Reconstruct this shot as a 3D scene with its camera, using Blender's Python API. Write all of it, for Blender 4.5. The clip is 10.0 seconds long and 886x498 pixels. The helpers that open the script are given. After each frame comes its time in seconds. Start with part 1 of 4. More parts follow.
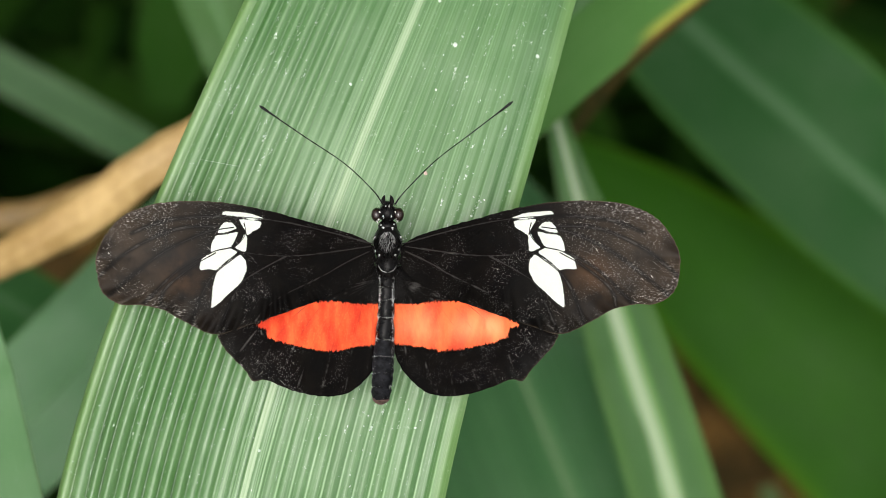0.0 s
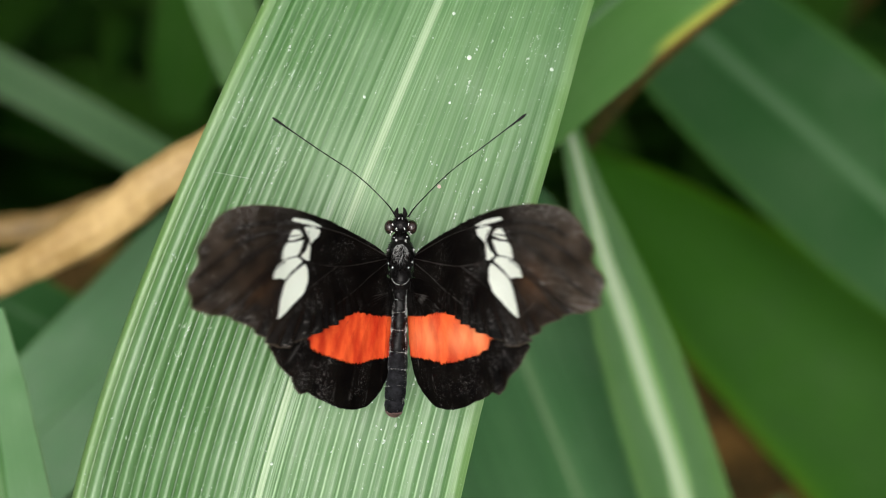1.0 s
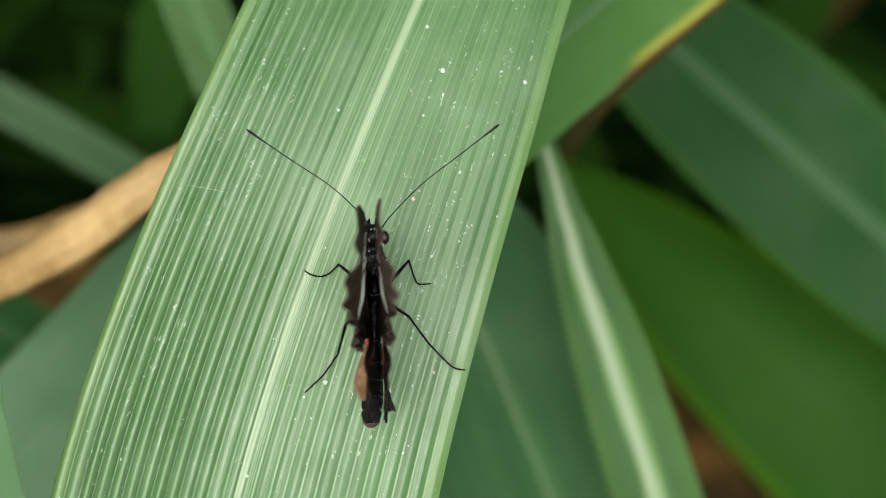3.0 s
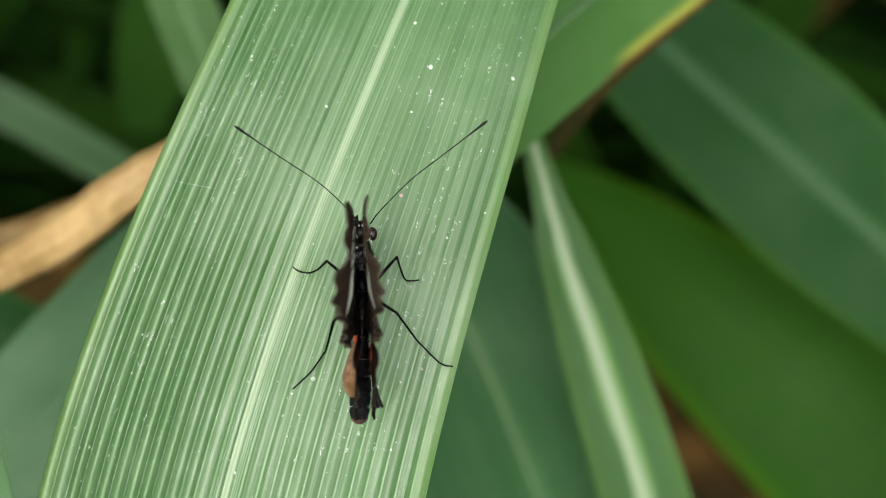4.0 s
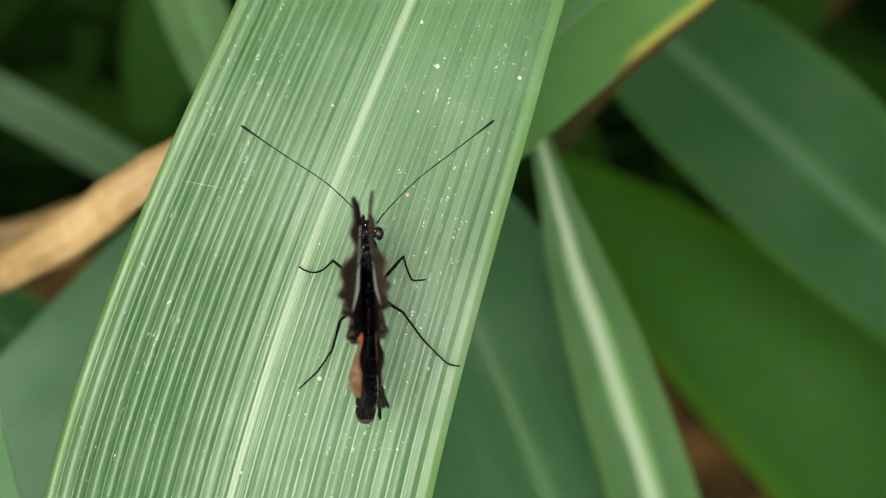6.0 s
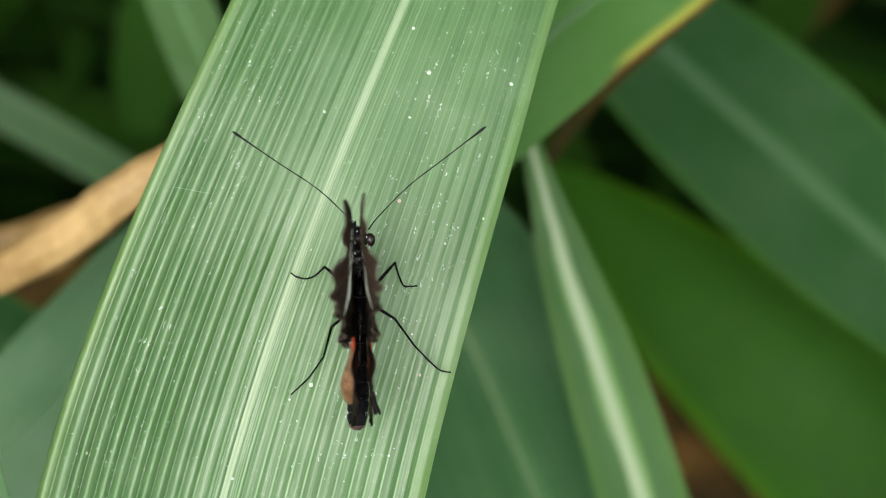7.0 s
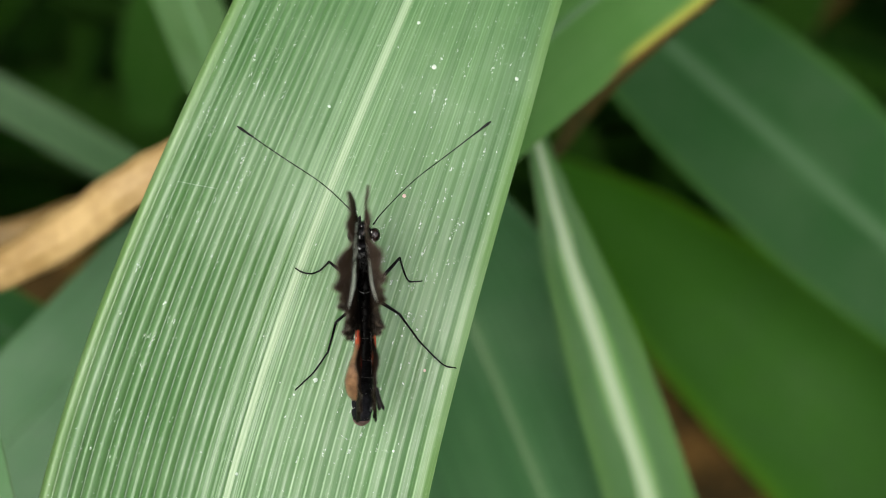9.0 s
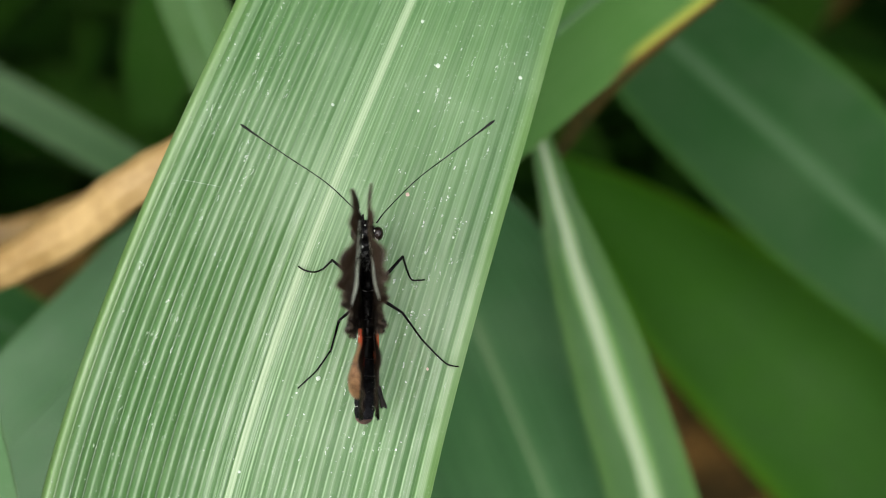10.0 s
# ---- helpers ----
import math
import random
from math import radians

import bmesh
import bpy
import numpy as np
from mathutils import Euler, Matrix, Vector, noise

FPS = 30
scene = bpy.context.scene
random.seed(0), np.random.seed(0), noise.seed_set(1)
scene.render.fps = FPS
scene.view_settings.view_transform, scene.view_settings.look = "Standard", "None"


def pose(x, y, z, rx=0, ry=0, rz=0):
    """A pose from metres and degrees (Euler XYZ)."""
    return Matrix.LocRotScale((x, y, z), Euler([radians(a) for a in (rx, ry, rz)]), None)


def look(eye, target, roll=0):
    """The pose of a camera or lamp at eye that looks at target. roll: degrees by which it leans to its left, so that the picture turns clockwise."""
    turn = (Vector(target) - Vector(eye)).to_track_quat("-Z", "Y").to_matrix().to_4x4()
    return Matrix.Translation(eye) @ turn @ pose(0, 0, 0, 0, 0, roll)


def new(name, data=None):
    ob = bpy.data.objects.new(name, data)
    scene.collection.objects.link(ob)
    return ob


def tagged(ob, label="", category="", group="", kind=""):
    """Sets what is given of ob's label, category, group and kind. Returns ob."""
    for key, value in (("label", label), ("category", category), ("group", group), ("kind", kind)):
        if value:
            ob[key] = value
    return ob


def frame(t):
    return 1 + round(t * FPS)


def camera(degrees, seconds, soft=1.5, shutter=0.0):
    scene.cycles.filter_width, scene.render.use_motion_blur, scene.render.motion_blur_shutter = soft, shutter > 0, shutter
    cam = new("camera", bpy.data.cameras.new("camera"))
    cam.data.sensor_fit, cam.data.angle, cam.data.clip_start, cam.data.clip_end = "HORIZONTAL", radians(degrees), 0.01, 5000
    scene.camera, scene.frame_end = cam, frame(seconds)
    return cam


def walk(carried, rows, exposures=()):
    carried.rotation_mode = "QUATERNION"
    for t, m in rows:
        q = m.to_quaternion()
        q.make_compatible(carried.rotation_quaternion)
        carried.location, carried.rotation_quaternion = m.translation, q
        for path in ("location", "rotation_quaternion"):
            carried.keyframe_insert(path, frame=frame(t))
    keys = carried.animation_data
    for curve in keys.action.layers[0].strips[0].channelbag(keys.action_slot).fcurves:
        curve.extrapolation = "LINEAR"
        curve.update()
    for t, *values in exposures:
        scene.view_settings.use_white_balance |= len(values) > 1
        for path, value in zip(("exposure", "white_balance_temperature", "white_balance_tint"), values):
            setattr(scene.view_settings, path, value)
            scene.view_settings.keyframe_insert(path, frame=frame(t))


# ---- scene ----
# The camera is hand-held about 0.32 m from a butterfly that sits on a sloping leaf.
# SLOPE is the frame of that leaf's surface: x across, y up the slope, z out of it.
SLOPE = Matrix.Translation((0, 0, 0.55)) @ pose(0, 0, 0, 40, 0, 0)
REACH = 0.317
cam = camera(20, 10.0, soft=0.75, shutter=0.4)
cam.data.dof.use_dof = True
cam.data.dof.focus_distance = 0.3115
cam.data.dof.aperture_fstop = 18.0
# seconds, turn about x, y, z in degrees, shift in millimetres
CAMERA_ROWS = [
    (0.0, -0.433, 0.069, -0.065, -0.646, 0.067, -0.313),
    (0.1, -0.434, 0.038, 0.003, -0.718, 0.135, -0.301),
    (0.2, -0.434, 0.047, 0.065, -0.784, 0.202, -0.295),
    (0.3, -0.418, 0.073, 0.115, -0.838, 0.270, -0.300),
    (0.4, -0.381, 0.129, 0.145, -0.875, 0.339, -0.323),
    (0.5, -0.340, 0.320, 0.150, -0.889, 0.408, -0.368),
    (0.7, -0.285, 0.383, 0.122, -0.846, 0.480, -0.612),
    (1.0, -0.223, 0.376, 0.090, -0.643, 0.585, -1.037),
    (1.2, -0.272, 0.482, 0.103, -0.444, 0.733, -1.157),
    (1.3, -0.281, 0.500, 0.114, -0.343, 0.788, -1.198),
    (1.5, -0.274, 0.369, 0.132, -0.177, 0.843, -1.224),
    (1.7, -0.327, 0.107, 0.064, -0.091, 0.751, -1.109),
    (1.8, -0.322, 0.037, 0.002, -0.072, 0.648, -0.993),
    (2.0, -0.234, -0.106, -0.072, -0.058, 0.406, -0.698),
    (2.3, -0.160, -0.098, -0.025, -0.036, 0.115, -0.239),
    (2.5, 0.000, 0.000, 0.000, 0.000, -0.000, 0.000),
    (2.8, 0.109, -0.008, -0.057, 0.085, -0.058, 0.177),
    (3.0, 0.169, -0.076, -0.101, 0.113, -0.060, 0.202),
    (3.2, 0.275, -0.183, -0.117, 0.104, -0.059, 0.201),
    (4.3, 0.006, -0.384, -0.093, -0.069, 0.105, -0.071),
    (4.5, -0.005, -0.318, -0.103, -0.078, 0.193, -0.217),
    (5.0, 0.048, -0.431, -0.185, 0.293, 0.350, -0.618),
    (5.3, -0.009, -0.293, -0.109, 0.344, 0.435, -0.472),
    (5.5, -0.034, -0.180, -0.067, 0.348, 0.500, -0.370),
    (5.7, -0.068, -0.126, -0.067, 0.347, 0.539, -0.342),
    (6.8, 0.072, -0.374, -0.059, 0.197, 0.769, -0.420),
    (7.0, 0.068, -0.393, -0.059, 0.116, 0.778, -0.428),
    (7.3, 0.101, -0.315, -0.042, -0.042, 0.674, -0.411),
    (7.5, 0.121, -0.312, -0.012, -0.094, 0.589, -0.435),
    (7.8, 0.259, -0.329, 0.053, -0.007, 0.593, -0.594),
    (8.0, 0.287, -0.375, 0.075, 0.141, 0.640, -0.720),
    (8.2, 0.324, -0.434, 0.026, 0.338, 0.678, -0.813),
    (8.3, 0.309, -0.441, -0.016, 0.426, 0.690, -0.850),
    (8.5, 0.282, -0.385, -0.071, 0.514, 0.698, -0.920),
    (8.8, 0.168, -0.257, -0.038, 0.502, 0.707, -1.052),
    (9.0, -0.048, -0.220, 0.028, 0.458, 0.803, -1.172),
    (9.2, -0.188, -0.191, 0.110, 0.346, 0.996, -1.334),
    (9.5, -0.213, -0.047, 0.180, 0.209, 1.185, -1.492),
    (10.0, -0.103, -0.121, 0.202, 0.607, 0.947, -1.154),
]


def small_turn(rx, ry, rz):
    v = Vector((radians(rx), radians(ry), radians(rz)))
    return Matrix.Rotation(v.length, 4, v.normalized()) if v.length > 1e-9 else Matrix()


walk(cam, [(t, SLOPE @ Matrix.Translation((x / 1000, y / 1000, REACH + z / 1000)) @ small_turn(rx, ry, rz))
           for t, rx, ry, rz, x, y, z in CAMERA_ROWS])

# ---- light ----
SUN_ELEVATION, SUN_TURN = radians(50), radians(-171)
world = bpy.data.worlds.new("sky")
scene.world = world
world.use_nodes = True
sky = world.node_tree.nodes.new("ShaderNodeTexSky")
sky.sky_type = "NISHITA"
sky.sun_disc = False
sky.sun_elevation, sky.sun_rotation = SUN_ELEVATION, SUN_TURN
sky.air_density, sky.dust_density = 1.0, 4.0
backing = world.node_tree.nodes["Background"]
backing.inputs["Strength"].default_value = 0.15
# thin cloud takes most of the blue out of the sky
cloud = world.node_tree.nodes.new("ShaderNodeHueSaturation")
cloud.inputs["Saturation"].default_value = 0.3
world.node_tree.links.new(sky.outputs[0], cloud.inputs["Color"])
world.node_tree.links.new(cloud.outputs[0], backing.inputs["Color"])
sun = new("sun", bpy.data.lights.new("sun", "SUN"))
sun.data.energy, sun.data.angle, sun.data.color = 1.15, radians(36), (1.0, 0.96, 0.88)
SUN_WAY = Vector((math.sin(SUN_TURN) * math.cos(SUN_ELEVATION), math.cos(SUN_TURN) * math.cos(SUN_ELEVATION), math.sin(SUN_ELEVATION)))
sun.matrix_world = look(SUN_WAY * 5, (0, 0, 0))
scene.view_settings.exposure = 0.87


# ---- materials ----
class Shader:
    """A node material in short hand."""

    def __init__(self, name):
        self.mat = bpy.data.materials.new(name)
        self.mat.use_nodes = True
        self.tree = self.mat.node_tree
        self.tree.nodes.clear()

    def put(self, kind, ins=None, **props):
        n = self.tree.nodes.new("ShaderNode" + kind)
        if "operation" in props:
            n.operation = props["operation"]
        if "interpolation_type" in props:
            n.interpolation_type = props["interpolation_type"]
        if "data_type" in props:
            n.data_type = props["data_type"]
        if "attribute_name" in props:
            n.attribute_name = props["attribute_name"]
        for k, v in (ins or {}).items():
            if isinstance(v, bpy.types.NodeSocket):
                self.tree.links.new(v, n.inputs[k])
            else:
                n.inputs[k].default_value = v
        return n

    def math(self, op, a, b=0.0, c=0.0):
        return self.put("Math", {0: a, 1: b, 2: c}, operation=op).outputs[0]

    def ramp(self, x, lo, hi, out_lo=0.0, out_hi=1.0, kind="SMOOTHSTEP"):
        return self.put("MapRange", {"Value": x, "From Min": lo, "From Max": hi, "To Min": out_lo, "To Max": out_hi},
                        interpolation_type=kind).outputs[0]

    def mix(self, f, a, b):
        n = self.put("Mix", {"Factor": f}, data_type="RGBA")
        for i, v in ((6, a), (7, b)):
            if isinstance(v, bpy.types.NodeSocket):
                self.tree.links.new(v, n.inputs[i])
            else:
                n.inputs[i].default_value = (*v, 1)
        return n.outputs[2]

    def attr(self, name):
        return self.put("Attribute", attribute_name=name)

    def noise(self, vec, scale, detail=4.0, rough=0.55):
        return self.put("TexNoise", {"Vector": vec, "Scale": scale, "Detail": detail, "Roughness": rough}).outputs[0]

    def place(self):
        return self.put("TexCoord").outputs["Object"]

    def stretch(self, vec, s):
        return self.put("Mapping", {"Vector": vec, "Scale": s}).outputs[0]

    def close(self, shader):
        out = self.put("OutputMaterial")
        self.tree.links.new(shader, out.inputs["Surface"])
        return self.mat


def leaf_material(name, dark, mid, light, gloss=0.45, through_light=0.22, lines=1.0, dry=None, bloom=0.5, shine=0.5,
                  edge=(0.988, 0.998, 0.45, (0.26, 0.33, 0.14))):
    """Striate grass-like blade. 'across' runs from -1 to 1 over the width, 'along' in metres up the blade."""
    s = Shader(name)
    across, along = s.attr("across").outputs["Fac"], s.attr("along").outputs["Fac"]
    flat = s.put("CombineXYZ", {"X": s.math("MULTIPLY", across, 13.0), "Y": s.math("MULTIPLY", along, 12.0)}).outputs[0]
    fine = s.put("CombineXYZ", {"X": s.math("MULTIPLY", across, 110.0), "Y": s.math("MULTIPLY", along, 9.0)}).outputs[0]
    streak = s.noise(flat, 1.0, 3.0)
    fibre = s.noise(fine, 1.0, 4.0, 0.7)
    blotch = s.noise(s.place(), 70.0, 3.0)
    col = s.mix(s.ramp(streak, 0.2, 0.8), dark, mid)
    threads = s.math("MULTIPLY", s.ramp(fibre, 0.5, 0.72), s.ramp(across, -0.4, 0.05, 0.2, 0.7))
    col = s.mix(s.math("MULTIPLY", threads, 0.55 * lines), col, light)
    col = s.mix(s.math("MULTIPLY", s.ramp(blotch, 0.45, 0.75), 0.25), col, light)
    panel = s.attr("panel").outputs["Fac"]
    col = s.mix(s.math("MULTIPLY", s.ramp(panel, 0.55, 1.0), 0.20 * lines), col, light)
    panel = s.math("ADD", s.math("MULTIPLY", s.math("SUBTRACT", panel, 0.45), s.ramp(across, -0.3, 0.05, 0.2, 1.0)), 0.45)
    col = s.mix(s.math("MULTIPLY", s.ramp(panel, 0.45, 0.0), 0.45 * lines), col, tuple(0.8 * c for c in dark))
    # left half: groove shade put into the colour; right half: pale veins
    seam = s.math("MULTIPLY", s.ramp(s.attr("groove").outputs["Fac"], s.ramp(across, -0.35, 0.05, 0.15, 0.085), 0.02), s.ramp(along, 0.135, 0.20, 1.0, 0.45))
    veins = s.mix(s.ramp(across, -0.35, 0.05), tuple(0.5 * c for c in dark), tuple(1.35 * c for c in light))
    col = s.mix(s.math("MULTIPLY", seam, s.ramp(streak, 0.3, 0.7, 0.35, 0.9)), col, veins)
    hair = s.attr("groove").outputs["Fac"]
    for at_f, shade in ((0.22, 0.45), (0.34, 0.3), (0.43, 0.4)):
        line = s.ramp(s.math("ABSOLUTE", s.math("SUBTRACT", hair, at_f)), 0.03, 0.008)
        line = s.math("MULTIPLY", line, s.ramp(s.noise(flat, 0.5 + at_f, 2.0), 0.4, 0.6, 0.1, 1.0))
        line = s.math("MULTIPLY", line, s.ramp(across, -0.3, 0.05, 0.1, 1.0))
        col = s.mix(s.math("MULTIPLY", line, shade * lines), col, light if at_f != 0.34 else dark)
    # ridge crests lightened, their catch of light put into the colour
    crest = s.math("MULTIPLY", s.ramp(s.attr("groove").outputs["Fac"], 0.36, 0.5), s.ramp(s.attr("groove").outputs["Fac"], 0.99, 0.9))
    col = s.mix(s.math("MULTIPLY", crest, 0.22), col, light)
    # bundles of fine veins on both sides of the midrib
    bundle = s.noise(s.put("CombineXYZ", {"X": s.math("MULTIPLY", across, 90.0), "Y": s.math("MULTIPLY", along, 5.0)}).outputs[0], 1.0, 2.0)
    near = s.math("MULTIPLY", s.ramp(s.math("ABSOLUTE", across), 0.20, 0.06), 0.7 * lines)
    col = s.mix(s.math("MULTIPLY", near, s.ramp(bundle, 0.52, 0.62)), col, tuple(1.25 * c for c in light))
    col = s.mix(s.math("MULTIPLY", near, s.ramp(bundle, 0.46, 0.36)), col, tuple(0.75 * c for c in dark))
    # a paler rim along both edges
    rim = s.ramp(s.math("ABSOLUTE", across), edge[0], edge[1])
    col = s.mix(s.math("MULTIPLY", rim, edge[2]), col, edge[3])
    if dry:
        side, lo, start, end = dry
        edge = s.ramp(s.math("ADD", s.math("MULTIPLY", across, side), s.math("MULTIPLY", s.math("SUBTRACT", streak, 0.5), 0.25)), lo, lo + 0.10)
        span = s.math("MULTIPLY", s.ramp(along, start, start + 0.006), s.ramp(along, end - 0.006, end, 1.0, 0.0))
        col = s.mix(s.math("MULTIPLY", edge, span), col, (0.32, 0.36, 0.06))
        brown = s.ramp(s.math("ADD", s.math("MULTIPLY", across, side), s.math("MULTIPLY", s.math("SUBTRACT", streak, 0.5), 0.15)), 0.945, 0.985)
        col = s.mix(s.math("MULTIPLY", brown, s.ramp(along, start - 0.004, start + 0.002)), col, (0.14, 0.06, 0.015))
    # pale dust, smears along the veins and small smudges
    dust = s.ramp(s.noise(s.place(), 1300.0, 5.0, 0.75), 0.60, 0.74)
    col = s.mix(s.math("MULTIPLY", dust, 0.25 * bloom), col, (0.42, 0.54, 0.37))
    drawn = s.put("CombineXYZ", {"X": s.math("MULTIPLY", across, 60.0), "Y": s.math("MULTIPLY", along, 230.0)}).outputs[0]
    smear = s.math("MULTIPLY", s.ramp(s.noise(drawn, 1.0, 5.0, 0.75), 0.60, 0.72), s.ramp(s.noise(s.place(), 110.0, 2.0), 0.5, 0.62))
    col = s.mix(s.math("MULTIPLY", smear, 0.55 * bloom), col, (0.45, 0.56, 0.46))
    film = s.ramp(s.noise(s.place(), 45.0, 3.0), 0.42, 0.68)
    col = s.mix(s.math("MULTIPLY", film, 0.13 * bloom), col, (0.31, 0.42, 0.27))
    bump = s.put("Bump", {"Strength": 0.22, "Distance": 0.0003, "Height": fibre}).outputs[0]
    rough = s.ramp(s.noise(s.place(), 160.0, 4.0), 0.3, 0.7, gloss - 0.06, gloss + 0.10)
    body = s.put("BsdfPrincipled", {"Base Color": col, "Roughness": rough, "Normal": bump, "Specular IOR Level": shine})
    lit = s.put("BsdfTranslucent", {"Color": s.mix(0.5, col, (0.10, 0.30, 0.01)), "Normal": bump})
    both = s.put("MixShader", {0: through_light, 1: body.outputs[0], 2: lit.outputs[0]})
    return s.close(both.outputs[0])


def rib_material(name, pale, green, blade=(0.105, 0.215, 0.066), spec=0.4, fade=0.45, rough=0.45, strands=3.0):
    s = Shader(name)
    across, along = s.attr("across").outputs["Fac"], s.attr("along").outputs["Fac"]
    flat = s.put("CombineXYZ", {"X": s.math("MULTIPLY", across, strands), "Y": s.math("MULTIPLY", along, 9.0)}).outputs[0]
    strand = s.noise(flat, 1.0, 4.0)
    col = s.mix(s.ramp(strand, 0.38, 0.62), pale, green)
    sides = s.math("ADD", s.math("ABSOLUTE", across), s.math("MULTIPLY", s.math("SUBTRACT", strand, 0.5), 0.9))
    col = s.mix(s.ramp(sides, fade, 1.0), col, blade)
    bump = s.put("Bump", {"Strength": 0.3, "Distance": 0.0003, "Height": s.noise(flat, 2.0, 3.0)}).outputs[0]
    return s.close(s.put("BsdfPrincipled", {"Base Color": col, "Roughness": rough, "Normal": bump, "Specular IOR Level": spec}).outputs[0])


def plain_material(name, a, b, scale, rough=0.5, bump=0.3, depth=0.0002, spec=0.5, metal=0.0):
    """Two tones mixed by noise at two scales, with fine relief."""
    s = Shader(name)
    p = s.place()
    n1, n2 = s.noise(p, scale, 5.0), s.noise(p, scale * 7.0, 4.0, 0.7)
    col = s.mix(s.ramp(s.math("ADD", s.math("MULTIPLY", n1, 0.65), s.math("MULTIPLY", n2, 0.35)), 0.38, 0.62), a, b)
    bm_ = s.put("Bump", {"Strength": bump, "Distance": depth, "Height": n2}).outputs[0]
    r = s.ramp(n1, 0.3, 0.7, rough - 0.08, rough + 0.08)
    return s.close(s.put("BsdfPrincipled", {"Base Color": col, "Roughness": r, "Normal": bm_, "Specular IOR Level": spec, "Metallic": metal}).outputs[0])


def wing_material(name):
    """Scaled wing: velvet brown-black, markings where the signed distances 'white' and 'red' (in mm) are above zero."""
    s = Shader(name)
    p = s.place()
    grain, wide = s.noise(p, 6500.0, 3.0, 0.7), s.noise(p, 260.0, 4.0)
    out = s.attr("outer").outputs["Fac"]
    vein = s.attr("vein").outputs["Fac"]
    col = s.mix(s.ramp(wide, 0.35, 0.7), (0.0013, 0.0011, 0.0011), (0.0034, 0.0028, 0.0024))
    brown = s.math("MULTIPLY", s.ramp(out, 0.45, 1.0), s.ramp(wide, 0.3, 0.65, 0.3, 1.0))
    col = s.mix(brown, col, (0.028, 0.0193, 0.0124))
    stain = s.math("MULTIPLY", s.attr("stain").outputs["Fac"], s.ramp(wide, 0.35, 0.6))
    col = s.mix(s.math("MULTIPLY", stain, 0.5), col, (0.065, 0.032, 0.014))
    col = s.mix(s.math("MULTIPLY", s.ramp(vein, 0.50, 0.08), 0.8), col, (0.0022, 0.0018, 0.0016))
    # rubbed scales: pale specks in drifts, and fine scratches in two directions
    drift = s.ramp(s.noise(p, 230.0, 4.0, 0.65), 0.47, 0.62)
    speck = s.ramp(s.noise(p, 5600.0, 4.0, 0.8), 0.60, 0.655)
    lean = s.stretch(s.put("Mapping", {"Vector": p, "Rotation": (0, 0, 0.75)}).outputs[0], (650.0, 6200.0, 900.0))
    lean_2 = s.stretch(s.put("Mapping", {"Vector": p, "Rotation": (0, 0, -0.95)}).outputs[0], (750.0, 6800.0, 900.0))
    scratch = s.math("MAXIMUM", s.ramp(s.noise(lean, 1.0, 3.0, 0.7), 0.655, 0.71), s.ramp(s.noise(lean_2, 1.0, 3.0, 0.7), 0.66, 0.71))
    worn = s.math("MULTIPLY", s.math("MAXIMUM", speck, scratch), s.math("MULTIPLY", drift, s.ramp(out, 0.0, 0.8, 0.35, 1.0)))
    # scales rubbed off along the rim of the outer half, and along some veins
    rim = s.attr("rim").outputs["Fac"]
    powder = s.ramp(s.noise(s.put("Mapping", {"Vector": p, "Rotation": (0, 0, 0.2), "Scale": (2400.0, 4200.0, 900.0)}).outputs[0], 1.0, 5.0, 0.8), 0.52, 0.68)
    rubbed = s.math("MULTIPLY", s.math("MULTIPLY", powder, s.ramp(rim, 2.6, 0.3)), s.math("MULTIPLY", s.ramp(out, 0.45, 0.75), s.ramp(s.noise(p, 130.0, 2.0), 0.45, 0.58)))
    along_vein = s.math("MULTIPLY", s.ramp(vein, 0.16, 0.03), s.ramp(s.noise(p, 520.0, 3.0), 0.52, 0.66))
    worn = s.math("MAXIMUM", worn, s.math("MAXIMUM", rubbed, s.math("MULTIPLY", along_vein, 0.12)))
    col = s.mix(s.math("MULTIPLY", worn, 0.72), col, (0.44, 0.42, 0.39))
    col = s.mix(s.math("MULTIPLY", s.ramp(rim, 0.16, 0.02), s.ramp(out, 0.35, 0.7, 0.0, 0.5)), col, (0.10, 0.075, 0.05))
    col = s.mix(s.math("MULTIPLY", s.ramp(grain, 0.55, 0.75), 0.16), col, (0.018, 0.014, 0.011))
    jag = s.math("MULTIPLY", s.math("SUBTRACT", s.noise(p, 4600.0, 3.0, 0.7), 0.5), 0.36)
    white = s.ramp(s.math("ADD", s.attr("white").outputs["Fac"], jag), -0.02, 0.06)
    col = s.mix(white, col, s.mix(s.ramp(grain, 0.3, 0.7), (0.82, 0.86, 0.75), (0.92, 0.94, 0.89)))
    tooth = s.stretch(p, (5200.0, 1300.0, 1300.0))
    fringe = s.math("MULTIPLY", s.math("SUBTRACT", s.noise(tooth, 1.0, 4.0, 0.7), 0.5), 1.25)
    red = s.ramp(s.math("ADD", s.attr("red").outputs["Fac"], fringe), 0.06, 0.22)
    rays = s.stretch(p, (420.0, 150.0, 150.0))
    reds = s.mix(s.ramp(s.noise(rays, 1.0, 4.0), 0.35, 0.68), (0.36, 0.020, 0.006), (0.62, 0.085, 0.020))
    reds = s.mix(s.math("MULTIPLY", s.ramp(grain, 0.5, 0.8), 0.3), reds, (0.78, 0.24, 0.08))
    reds = s.mix(s.math("MULTIPLY", s.ramp(vein, 0.09, 0.02), 0.25), reds, (0.10, 0.012, 0.008))
